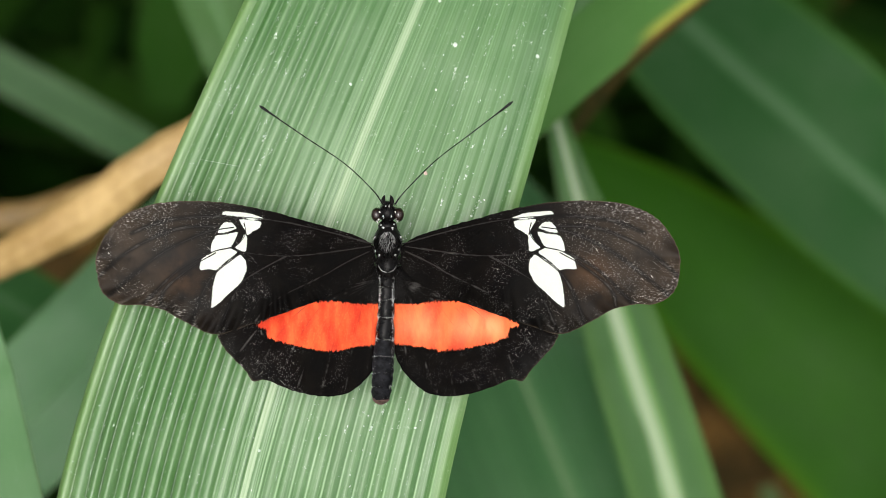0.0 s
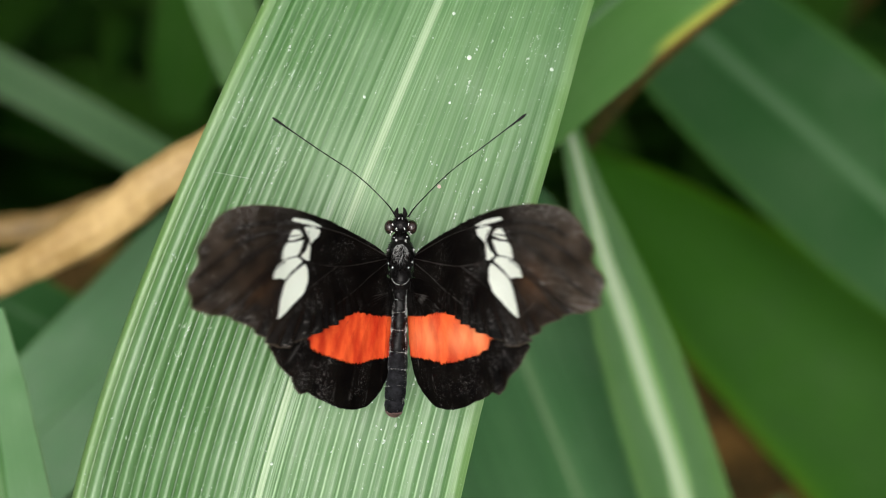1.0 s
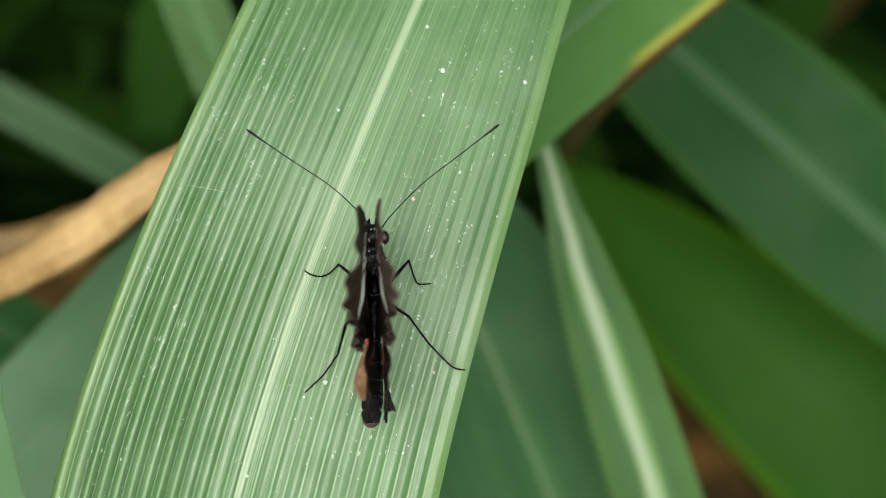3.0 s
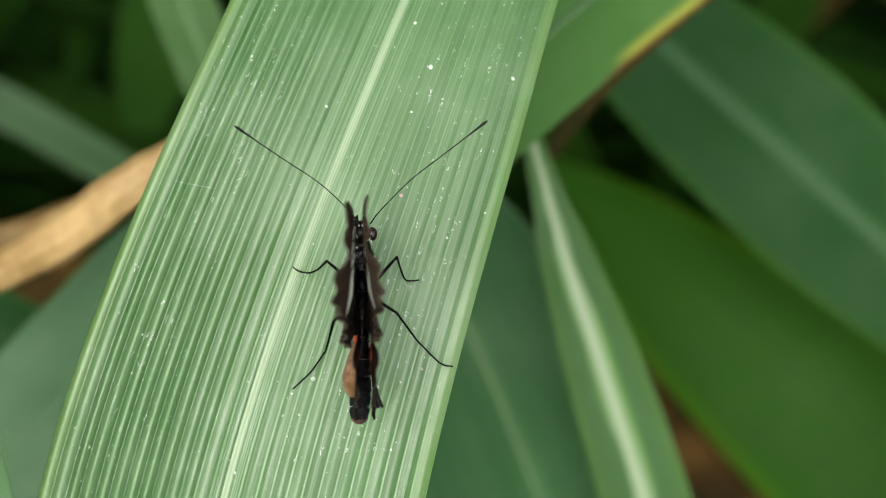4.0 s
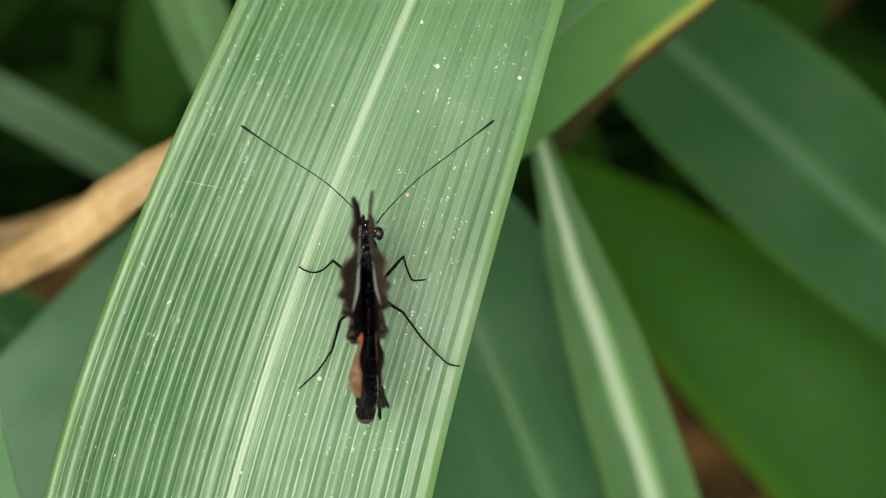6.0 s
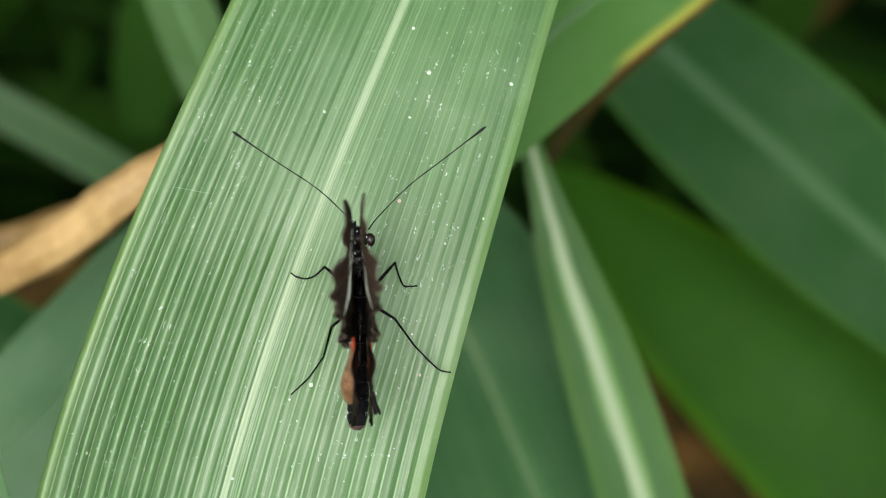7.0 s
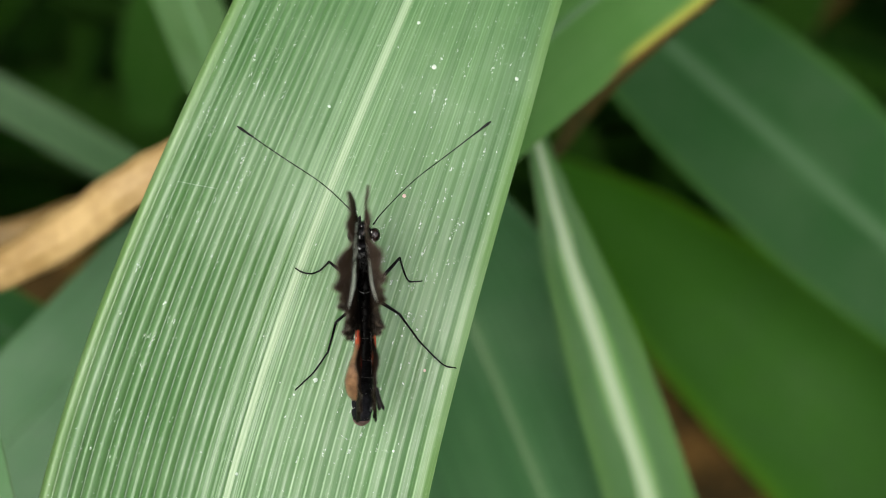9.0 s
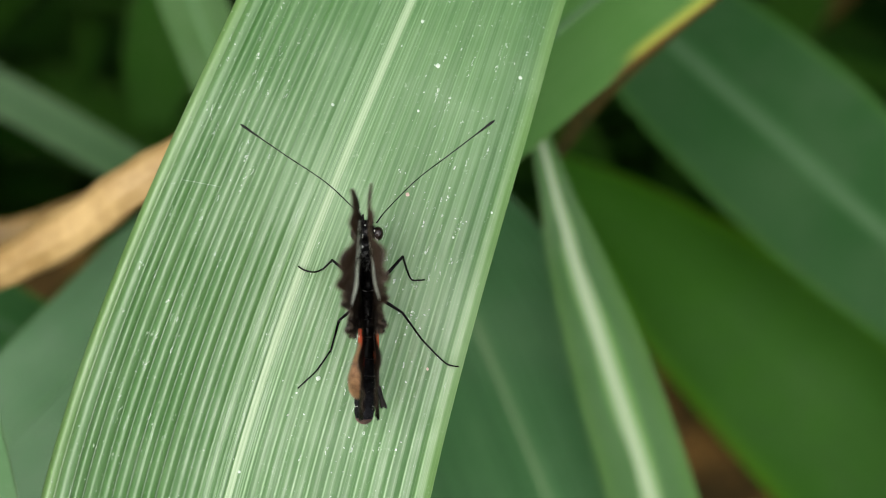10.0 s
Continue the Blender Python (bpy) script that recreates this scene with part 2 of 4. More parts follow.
    # paler orange on part of the band: its gloss highlight put into the colour
    reds = s.mix(s.math("MULTIPLY", s.attr("red_gloss").outputs["Fac"], s.ramp(s.noise(rays, 0.8, 3.0), 0.3, 0.62, 0.2, 0.65)), reds, (0.82, 0.33, 0.14))
    col = s.mix(red, col, reds)
    relief = s.math("ADD", s.math("MULTIPLY", grain, 0.6), s.math("MULTIPLY", s.noise(lean, 1.0, 3.0), 0.4))
    bump = s.put("Bump", {"Strength": 0.6, "Distance": 0.00005, "Height": relief}).outputs[0]
    shine = s.math("ADD", s.math("MULTIPLY", s.ramp(out, 0.3, 0.9), 0.10), s.math("MULTIPLY", red, 0.06))
    body = s.put("BsdfPrincipled", {"Base Color": col, "Roughness": s.ramp(wide, 0.3, 0.7, 0.48, 0.62), "Normal": bump, "Specular IOR Level": s.math("ADD", shine, 0.012),
                                    "Sheen Weight": s.ramp(out, 0.3, 0.8, 0.005, 0.042), "Sheen Roughness": 0.45, "Sheen Tint": (0.60, 0.36, 0.20, 1)})
    lit = s.put("BsdfTranslucent", {"Color": s.mix(0.6, col, (0.96, 0.96, 0.92))})
    both = s.put("MixShader", {0: s.math("MULTIPLY", white, 0.62), 1: body.outputs[0], 2: lit.outputs[0]})
    return s.close(both.outputs[0])


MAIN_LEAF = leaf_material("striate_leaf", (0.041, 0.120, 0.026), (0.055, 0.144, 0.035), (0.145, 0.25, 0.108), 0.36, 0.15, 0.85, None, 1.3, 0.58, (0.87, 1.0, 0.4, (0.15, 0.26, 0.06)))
BACK_LEAF = leaf_material("smooth_leaf", (0.046, 0.115, 0.028), (0.060, 0.135, 0.038), (0.09, 0.18, 0.06), 0.5, 0.25, 0.3, None, 0.3, 0.2)
DRY_EDGED = leaf_material("dry_edged_leaf", (0.064, 0.175, 0.034), (0.082, 0.200, 0.046), (0.12, 0.24, 0.075), 0.5, 0.3, 0.3, (1, 0.78, 0.053, 0.095), 0.2, 0.18)
# in the next two, light let through the thin edges is painted as a rim
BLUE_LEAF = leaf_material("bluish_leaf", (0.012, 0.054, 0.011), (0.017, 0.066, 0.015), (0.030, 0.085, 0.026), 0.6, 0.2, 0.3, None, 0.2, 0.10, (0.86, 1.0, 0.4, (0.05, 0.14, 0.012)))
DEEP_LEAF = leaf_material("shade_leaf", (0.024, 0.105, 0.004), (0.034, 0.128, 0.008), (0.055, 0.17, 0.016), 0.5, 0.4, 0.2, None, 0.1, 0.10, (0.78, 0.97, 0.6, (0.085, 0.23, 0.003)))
SHEEN_LEAF = leaf_material("greyish_leaf", (0.070, 0.165, 0.060), (0.085, 0.190, 0.072), (0.13, 0.23, 0.11), 0.45, 0.2, 0.4, None, 0.6, 0.4)
UNDER_LEAF = leaf_material("lower_leaf", (0.020, 0.092, 0.022), (0.030, 0.112, 0.030), (0.06, 0.155, 0.052), 0.5, 0.2, 0.8, None, 0.3, 0.22)
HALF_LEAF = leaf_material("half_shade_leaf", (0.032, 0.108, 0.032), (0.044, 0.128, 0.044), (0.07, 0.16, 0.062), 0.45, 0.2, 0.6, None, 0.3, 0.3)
NARROW_LEAF = leaf_material("narrow_leaf", (0.036, 0.108, 0.023), (0.050, 0.132, 0.034), (0.08, 0.165, 0.055), 0.45, 0.25, 0.4, None, 0.3, 0.3, (0.55, 0.95, 0.4, (0.07, 0.165, 0.02)))
MID_LEAF = leaf_material("mid_shade_leaf", (0.042, 0.094, 0.036), (0.054, 0.112, 0.046), (0.07, 0.13, 0.06), 0.55, 0.2, 0.3, None, 0.2, 0.2)
# the next two greens are near-black: deep shade put into the leaf colour
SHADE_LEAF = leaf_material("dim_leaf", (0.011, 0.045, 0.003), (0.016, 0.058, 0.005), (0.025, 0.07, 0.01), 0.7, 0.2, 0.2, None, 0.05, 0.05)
DIM_LEAF = leaf_material("shade_tinted_leaf", (0.004, 0.019, 0.001), (0.007, 0.028, 0.002), (0.013, 0.038, 0.004), 0.75, 0.06, 0.2, None, 0.05, 0.03)
MIDRIB = rib_material("midrib_pale", (0.25, 0.335, 0.20), (0.15, 0.24, 0.115), (0.062, 0.15, 0.038), 0.4, 0.38, 0.42, 6.0)
MIDRIB_FAINT = rib_material("midrib_faint", (0.046, 0.098, 0.042), (0.034, 0.084, 0.030), (0.017, 0.066, 0.015), 0.10, 0.2, 0.6)
MIDRIB_BROAD = rib_material("midrib_whitish", (0.29, 0.36, 0.24), (0.19, 0.28, 0.14), (0.052, 0.150, 0.020), 0.2, 0.2)
MIDRIB_DIM = rib_material("midrib_green", (0.10, 0.18, 0.075), (0.065, 0.14, 0.052), (0.045, 0.125, 0.032), 0.15, 0.2)
STALK = plain_material("stalk_green", (0.05, 0.10, 0.03), (0.08, 0.14, 0.05), 120, 0.5)
DRY = plain_material("dry_sheath", (0.28, 0.175, 0.058), (0.45, 0.31, 0.125), 60, 0.6, 0.5, 0.0006)
# darkened copy of the sheath material above, with shade put into its colour
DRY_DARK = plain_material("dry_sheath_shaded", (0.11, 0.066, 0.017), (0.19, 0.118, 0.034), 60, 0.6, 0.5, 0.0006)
SPECK = plain_material("pale_speck", (0.36, 0.45, 0.36), (0.56, 0.62, 0.53), 900, 0.7)
TAN_SPECK = plain_material("buff_speck", (0.42, 0.30, 0.24), (0.55, 0.42, 0.36), 900, 0.7)
FOREWING = wing_material("forewing_scales")
HINDWING = wing_material("hindwing_scales")
VEIN = plain_material("wing_vein", (0.005, 0.004, 0.0035), (0.016, 0.013, 0.011), 900, 0.5, 0.3, 0.0002, 0.15)
BLACK = plain_material("black_chitin", (0.002, 0.0018, 0.0018), (0.005, 0.0046, 0.0045), 700, 0.28, 0.4, 0.00008, 0.10)
FUZZ = plain_material("black_hair", (0.002, 0.0018, 0.0017), (0.008, 0.007, 0.0065), 900, 0.6, 0.3, 0.0002, 0.06)
SILVER = plain_material("silver_hair", (0.09, 0.09, 0.088), (0.36, 0.36, 0.35), 2500, 0.5, 0.3, 0.0002, 0.3)
WHITE_SCALE = plain_material("white_scale", (0.30, 0.30, 0.28), (0.55, 0.55, 0.52), 1500, 0.7)
EYE = plain_material("compound_eye", (0.010, 0.007, 0.006), (0.024, 0.014, 0.011), 500, 0.16, 0.1)
TAIL = plain_material("abdomen_tip", (0.035, 0.018, 0.015), (0.11, 0.055, 0.045), 1200, 0.6, 0.6)
GREY_BELLY = plain_material("grey_abdomen", (0.003, 0.003, 0.0035), (0.013, 0.013, 0.015), 1800, 0.5, 0.7, 0.0001, 0.05)
PALE_FOLD = plain_material("pale_underwing", (0.09, 0.045, 0.020), (0.30, 0.17, 0.085), 300, 0.45)
# near-black greenish soil tones carry the shade under the plants
SOIL = plain_material("soil_with_deep_shade", (0.005, 0.006, 0.002), (0.014, 0.013, 0.005), 9, 0.9, 0.8, 0.01, 0.05)
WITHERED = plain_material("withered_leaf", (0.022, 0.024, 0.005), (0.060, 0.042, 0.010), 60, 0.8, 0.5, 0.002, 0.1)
LITTER = plain_material("leaf_litter", (0.022, 0.015, 0.004), (0.13, 0.072, 0.018), 60, 0.8, 0.5, 0.002, 0.1)


# ---- mesh helpers ----
def part(name, bm, material, parent, label="", kind=""):
    me = bpy.data.meshes.new(name)
    bm.to_mesh(me)
    bm.free()
    return mesh_part(name, me, material, parent, label, kind)


def mesh_part(name, me, material, parent, label="", kind=""):
    me.materials.append(material)
    for f in me.polygons:
        f.use_smooth = True
    ob = new(name, me)
    ob.parent = parent
    return tagged(ob, label, "", "", kind)


def thing(name, label, category, m=None, group="", kind=""):
    ob = new(name)
    ob.empty_display_size = 0.01
    ob.matrix_world = m or Matrix()
    return tagged(ob, label, category, group, kind)


def spline(points, n):
    """n points evenly placed in parameter on a Catmull-Rom curve through the given ones."""
    p = np.array(points, float)
    p = np.vstack([2 * p[0] - p[1], p, 2 * p[-1] - p[-2]])
    out = []
    for t in np.linspace(0, len(p) - 3 - 1e-9, n):
        i, u = int(t), t - int(t)
        a, b, c, d = p[i:i + 4]
        out.append(0.5 * (2 * b + (c - a) * u + (2 * a - 5 * b + 4 * c - d) * u * u + (3 * b - a - 3 * c + d) * u ** 3))
    return np.array(out)


def grid_mesh(name, co, attrs=None, close_u=False):
    """A mesh from an array rows x columns x 3."""
    r, c = co.shape[:2]
    ids = np.arange(r * c).reshape(r, c)
    if close_u:
        ids = np.hstack([ids, ids[:, :1]])
    faces = np.stack([ids[:-1, :-1], ids[:-1, 1:], ids[1:, 1:], ids[1:, :-1]], -1).reshape(-1, 4)
    me = bpy.data.meshes.new(name)
    me.from_pydata(co.reshape(-1, 3).tolist(), [], faces.tolist())
    for key, value in (attrs or {}).items():
        me.attributes.new(key, "FLOAT", "POINT").data.foreach_set("value", np.asarray(value, np.float32).reshape(-1))
    return me


def tube_mesh(name, points, radii, n=24, sides=8, wobble=0.0, seed=0, flat=1.0, grooves=0):
    """A tapered tube along a curve, closed at both ends."""
    line, rad = spline(points, n), np.interp(np.linspace(0, 1, n), np.linspace(0, 1, len(radii)), radii)
    rows = []
    side = None
    for i in range(n):
        tan = line[min(i + 1, n - 1)] - line[max(i - 1, 0)]
        tan /= np.linalg.norm(tan)
        ref = side if side is not None else (np.array((0, 0, 1.0)) if abs(tan[2]) < 0.9 else np.array((1.0, 0, 0)))
        up = ref - tan * ref.dot(tan)
        up /= np.linalg.norm(up)
        side = up
        other = np.cross(tan, up)
        ring = []
        for j in range(sides):
            a = 2 * math.pi * j / sides
            k = rad[i] * (1 + wobble * noise.noise(Vector((math.cos(a) * 1.3 + seed, math.sin(a) * 1.3, i * 0.22))))
            if grooves:
                k *= 1 + 0.035 * math.sin(a * grooves)
            ring.append(line[i] + (up * math.cos(a) * flat + other * math.sin(a)) * k)
        rows.append(ring)
    co = np.array(rows)
    me = grid_mesh(name, co, None, True)
    bm = bmesh.new()
    bm.from_mesh(me)
    bm.verts.ensure_lookup_table()
    bm.faces.new([bm.verts[j] for j in range(sides)][::-1])
    bm.faces.new([bm.verts[(n - 1) * sides + j] for j in range(sides)])
    bmesh.ops.recalc_face_normals(bm, faces=bm.faces)
    bm.to_mesh(me)
    bm.free()
    return me


def ball(bm, c, r, segments=20, rings=12, turn=None):
    """An ellipsoid of radii r at c."""
    m = Matrix.Translation(c) @ (turn or Matrix()) @ Matrix.Diagonal((*r, 1))
    bmesh.ops.create_uvsphere(bm, u_segments=segments, v_segments=rings, radius=1, matrix=m)


def mm(*v):
    return Vector(v) / 1000


# ---- leaves ----
def leaf(label, spine, widths, foot, material, rib, rib_width=1.0, pleats=0, pleat=(0.0, 0.0), fold=8.0, sag=0.0, lean=0.0,
         rows=90, columns=48, seed=1, rib_at=1.0, curl=0.0, right=None):
    """A long striate leaf: blade, midrib and the stalk that carries it from the ground. All lengths in mm, in the frame SLOPE.
    spine: points of the midrib from the tip; widths: half widths along it (right: those of the other half, where they differ); pleat: height of the ridges at either side."""
    rng = np.random.RandomState(seed)
    ob = thing("leaf", label, "leaf", SLOPE)
    line = spline(spine, rows) / 1000
    t = np.linspace(0, 1, rows)
    half = np.interp(t, np.linspace(0, 1, len(widths)), widths) / 1000
    half = np.convolve(np.pad(half, 6, mode="edge"), np.ones(13) / 13, "valid")
    half_right = np.interp(t, np.linspace(0, 1, len(widths)), right or widths) / 1000
    half_right = np.convolve(np.pad(half_right, 6, mode="edge"), np.ones(13) / 13, "valid")
    run = np.concatenate([[0], np.cumsum(np.linalg.norm(np.diff(line, axis=0), axis=1))])
    tan = np.gradient(line, axis=0)
    tan /= np.linalg.norm(tan, axis=1)[:, None]
    n0 = np.array((math.sin(radians(lean)), 0, math.cos(radians(lean))))
    side = np.cross(tan, n0)
    side /= np.linalg.norm(side, axis=1)[:, None]
    up = np.cross(side, tan)
    u = np.linspace(-1, 1, columns)
    # ridge profile: rounded ridges of unequal width and height
    ridge, groove, panel = np.zeros(columns), np.ones(columns), np.full(columns, 0.5)
    if pleats:
        cuts = np.linspace(-1, 1, pleats + 1)
        cuts[1:-1] += rng.uniform(-0.16, 0.16, pleats - 1) / pleats
        height, crown, shade = rng.uniform(0.7, 1.0, pleats + 1), rng.uniform(0.35, 0.7, pleats + 1), rng.uniform(0, 1, pleats + 1)
        for i, x in enumerate(u):
            k = min(np.searchsorted(cuts, x, side="right") - 1, pleats - 1)
            f = (x - cuts[k]) / (cuts[k + 1] - cuts[k])
            amp = pleat[0] * (0.45 + 0.55 * min(1, abs(x) * 1.5)) if x < 0 else pleat[1]
            groove[i], panel[i] = min(f, 1 - f), shade[k]
            tent = f / crown[k] if f < crown[k] else (1 - f) / (1 - crown[k])
            ridge[i] = amp / 1000 * height[k] * (0.3 * tent + 0.7 * math.sin(math.pi * f) ** 0.75 if x < 0 else 0.6 * tent + 0.4 * math.sin(math.pi * f))
        ridge = np.convolve(np.pad(ridge, 2, mode="edge"), np.ones(5) / 5, "valid")
    co = np.zeros((rows, columns, 3))
    for i in range(rows):
        wave = 1 + 0.003 * noise.noise(Vector((i * 6.0 / rows, seed * 3.1, 0)))
        x = u * wave * np.where(u > 0, half_right[i], half[i])
        z = np.abs(x) * math.tan(radians(fold)) - sag / 1000 * u ** 2 - curl / 1000 * np.clip(np.abs(u) - 0.8, 0, 1) ** 2 * 25
        z = z + ridge * min(1, half[i] / 0.004) * np.interp(line[i, 1], (-0.034, 0.0, 0.032), (1.3, 0.8, 0.42)) + 0.0003 * np.array([noise.noise(Vector((v * 1.6, i * 7.0 / rows, seed))) for v in u])
        co[i] = line[i] + np.outer(x, side[i]) + np.outer(z, up[i])
    me = grid_mesh("blade", co, {"across": np.tile(u, (rows, 1)), "along": np.tile(run[:, None], (1, columns)), "groove": np.tile(groove, (rows, 1)), "panel": np.tile(panel, (rows, 1))})
    blade = mesh_part("blade", me, material, ob)
    thick = blade.modifiers.new("thickness", "SOLIDIFY")
    thick.thickness, thick.offset = 0.00025, -1
    # midrib: a low rounded ridge with a few fine grooves, let into the blade
    cols = 15
    v = np.linspace(-1, 1, cols)
    rib_co = np.zeros((rows, cols, 3))
    for i in range(rows):
        w = rib_width / 1000 * min(1, half[i] / 0.006 + 0.1) * (np.interp(line[i, 1], (-0.034, 0.03), (1.45, 0.9)) if pleats else 1)
        z = 0.00028 * rib_at * (1 - v ** 2) - 0.00006 + np.abs(v) * w * math.tan(radians(fold)) + 0.00003 * np.cos(v * 14)
        z = z + 0.0003 * noise.noise(Vector((0, i * 7.0 / rows, seed)))
        rib_co[i] = line[i] + np.outer(v * w, side[i]) + np.outer(z + ridge[columns // 2] * 0.8, up[i])
    mesh_part("midrib", grid_mesh("midrib", rib_co, {"across": np.tile(v, (rows, 1)), "along": np.tile(run[:, None], (1, cols))}), rib, ob, "pale raised midrib")
    # the stalk down to the soil
    base = line[-1]
    low = np.array(SLOPE.inverted() @ Vector(foot))
    back = base + tan[-1] * 0.05
    mesh_part("stalk", tube_mesh("stalk", [base - tan[-1] * 0.01, back, (back + low) / 2 + np.array((0, 0.02, 0.02)), low], [0.0022, 0.003, 0.004, 0.006], 30, 8), STALK, ob)
    return ob


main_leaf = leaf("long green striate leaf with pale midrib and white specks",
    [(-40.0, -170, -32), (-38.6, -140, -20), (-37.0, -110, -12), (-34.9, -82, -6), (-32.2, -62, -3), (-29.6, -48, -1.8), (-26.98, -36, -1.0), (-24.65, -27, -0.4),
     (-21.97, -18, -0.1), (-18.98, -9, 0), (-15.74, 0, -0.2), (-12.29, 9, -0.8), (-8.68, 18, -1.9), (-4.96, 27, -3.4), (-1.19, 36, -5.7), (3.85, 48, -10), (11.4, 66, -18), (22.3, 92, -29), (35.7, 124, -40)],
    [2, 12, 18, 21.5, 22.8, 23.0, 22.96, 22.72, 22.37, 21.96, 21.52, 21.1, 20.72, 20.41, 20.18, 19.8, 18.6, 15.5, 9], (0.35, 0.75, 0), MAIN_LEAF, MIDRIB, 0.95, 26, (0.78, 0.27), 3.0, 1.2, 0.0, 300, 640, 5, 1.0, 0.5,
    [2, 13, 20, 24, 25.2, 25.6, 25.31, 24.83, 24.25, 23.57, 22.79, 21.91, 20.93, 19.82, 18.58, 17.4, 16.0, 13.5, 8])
leaf("mid-green leaf with a yellow and brown dried edge",
    [(-12.3, 3.1, -63.0), (1.0, 17.8, -73.0), (18.0, 33.7, -82.0), (38.2, 50.0, -91.0), (63.3, 67.9, -99.0)],
    [8.1, 11.2, 11.9, 12.1, 9.9], (0.55, 0.75, 0), DRY_EDGED, MIDRIB_DIM, 0.9, fold=4, seed=21)
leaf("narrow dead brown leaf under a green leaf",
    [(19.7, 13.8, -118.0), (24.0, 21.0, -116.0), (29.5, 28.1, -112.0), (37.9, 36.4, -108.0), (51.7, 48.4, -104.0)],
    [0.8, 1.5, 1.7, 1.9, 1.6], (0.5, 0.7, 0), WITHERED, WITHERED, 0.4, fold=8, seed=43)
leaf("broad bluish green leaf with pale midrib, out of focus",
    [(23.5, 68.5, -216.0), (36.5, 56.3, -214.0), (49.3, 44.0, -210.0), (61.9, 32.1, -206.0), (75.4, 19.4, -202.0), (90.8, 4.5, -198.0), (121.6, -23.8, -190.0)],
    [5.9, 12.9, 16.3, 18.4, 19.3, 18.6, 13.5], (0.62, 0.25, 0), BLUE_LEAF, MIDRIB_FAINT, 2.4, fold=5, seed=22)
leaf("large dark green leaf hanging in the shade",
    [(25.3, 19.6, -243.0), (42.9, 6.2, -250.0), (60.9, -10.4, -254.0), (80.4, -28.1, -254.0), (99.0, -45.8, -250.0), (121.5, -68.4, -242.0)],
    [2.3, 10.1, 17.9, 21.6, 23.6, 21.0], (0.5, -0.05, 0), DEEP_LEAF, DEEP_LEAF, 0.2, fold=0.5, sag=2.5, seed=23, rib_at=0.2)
leaf("narrow green leaf with a broad whitish midrib",
    [(16.4, 21.9, -96.0), (20.5, 8.0, -99.0), (23.0, -0.2, -101.0), (29.5, -19.0, -106.0), (37.4, -42.5, -112.0), (48.2, -77.4, -119.0)],
    [1.3, 3.0, 4.4, 6.7, 7.6, 7.6], (0.25, -0.25, 0), NARROW_LEAF, MIDRIB_BROAD, 2.3, fold=16, seed=24)
leaf("green leaf with a thin pale midrib below another leaf",
    [(-4.4, 14.2, -132.0), (1.6, -0.9, -135.0), (9.3, -17.8, -139.0), (20.9, -45.8, -145.0), (36.5, -82.2, -152.0)],
    [11.3, 17.4, 21.0, 22.0, 20.5], (0.12, -0.3, 0), UNDER_LEAF, MIDRIB_DIM, 1.2, 22, (0.4, 0.4), fold=4, seed=25, columns=220)
leaf("pale green leaf with a brownish edge",
    [(-67.8, -9.6, -40.0), (-66.6, -20.6, -36.0), (-63.9, -32.7, -30.0), (-58.7, -49.9, -20.0)],
    [2.4, 5.4, 6.5, 7.1], (-0.18, -0.3, 0), SHEEN_LEAF, MIDRIB_DIM, 0.8, fold=6, seed=26)
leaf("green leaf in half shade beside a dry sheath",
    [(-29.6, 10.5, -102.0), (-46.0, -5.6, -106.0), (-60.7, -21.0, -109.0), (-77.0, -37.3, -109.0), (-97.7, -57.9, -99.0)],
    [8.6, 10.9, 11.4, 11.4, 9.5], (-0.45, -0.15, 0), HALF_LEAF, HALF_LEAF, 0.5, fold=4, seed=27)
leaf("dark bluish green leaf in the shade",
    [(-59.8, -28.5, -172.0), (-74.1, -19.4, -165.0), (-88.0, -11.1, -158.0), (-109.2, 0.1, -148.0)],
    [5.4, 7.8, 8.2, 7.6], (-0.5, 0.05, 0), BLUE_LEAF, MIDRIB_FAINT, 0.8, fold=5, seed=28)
leaf("narrow greyish green leaf, out of focus",
    [(-56.4, 11.6, -248.0), (-69.9, 18.6, -254.0), (-87.6, 28.5, -261.0), (-105.1, 38.0, -264.0), (-138.3, 55.8, -272.0)],
    [3.9, 4.7, 4.9, 4.9, 4.7], (-0.55, 0.45, 0), MID_LEAF, MIDRIB_FAINT, 0.9, fold=6, seed=29)
leaf("light green leaf behind the striate leaf",
    [(-31.6, 14.7, -145.0), (-38.6, 30.4, -148.0), (-45.8, 47.6, -152.0), (-54.8, 70.5, -157.0)],
    [4.7, 5.8, 6.1, 5.2], (-0.15, 0.8, 0), BACK_LEAF, MIDRIB_DIM, 0.8, fold=5, seed=30)
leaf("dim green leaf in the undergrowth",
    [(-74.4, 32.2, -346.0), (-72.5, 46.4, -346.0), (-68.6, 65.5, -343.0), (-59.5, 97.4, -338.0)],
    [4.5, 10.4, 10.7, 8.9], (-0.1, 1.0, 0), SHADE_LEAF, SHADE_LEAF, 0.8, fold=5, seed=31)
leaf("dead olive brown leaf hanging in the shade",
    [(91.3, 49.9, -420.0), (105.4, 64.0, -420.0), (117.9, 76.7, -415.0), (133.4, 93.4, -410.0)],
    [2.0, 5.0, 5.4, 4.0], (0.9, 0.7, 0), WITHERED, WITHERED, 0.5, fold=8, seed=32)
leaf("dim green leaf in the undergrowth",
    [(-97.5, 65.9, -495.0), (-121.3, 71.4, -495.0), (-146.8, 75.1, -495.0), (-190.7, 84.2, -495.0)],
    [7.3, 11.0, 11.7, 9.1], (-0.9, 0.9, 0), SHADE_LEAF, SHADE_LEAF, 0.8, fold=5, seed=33)
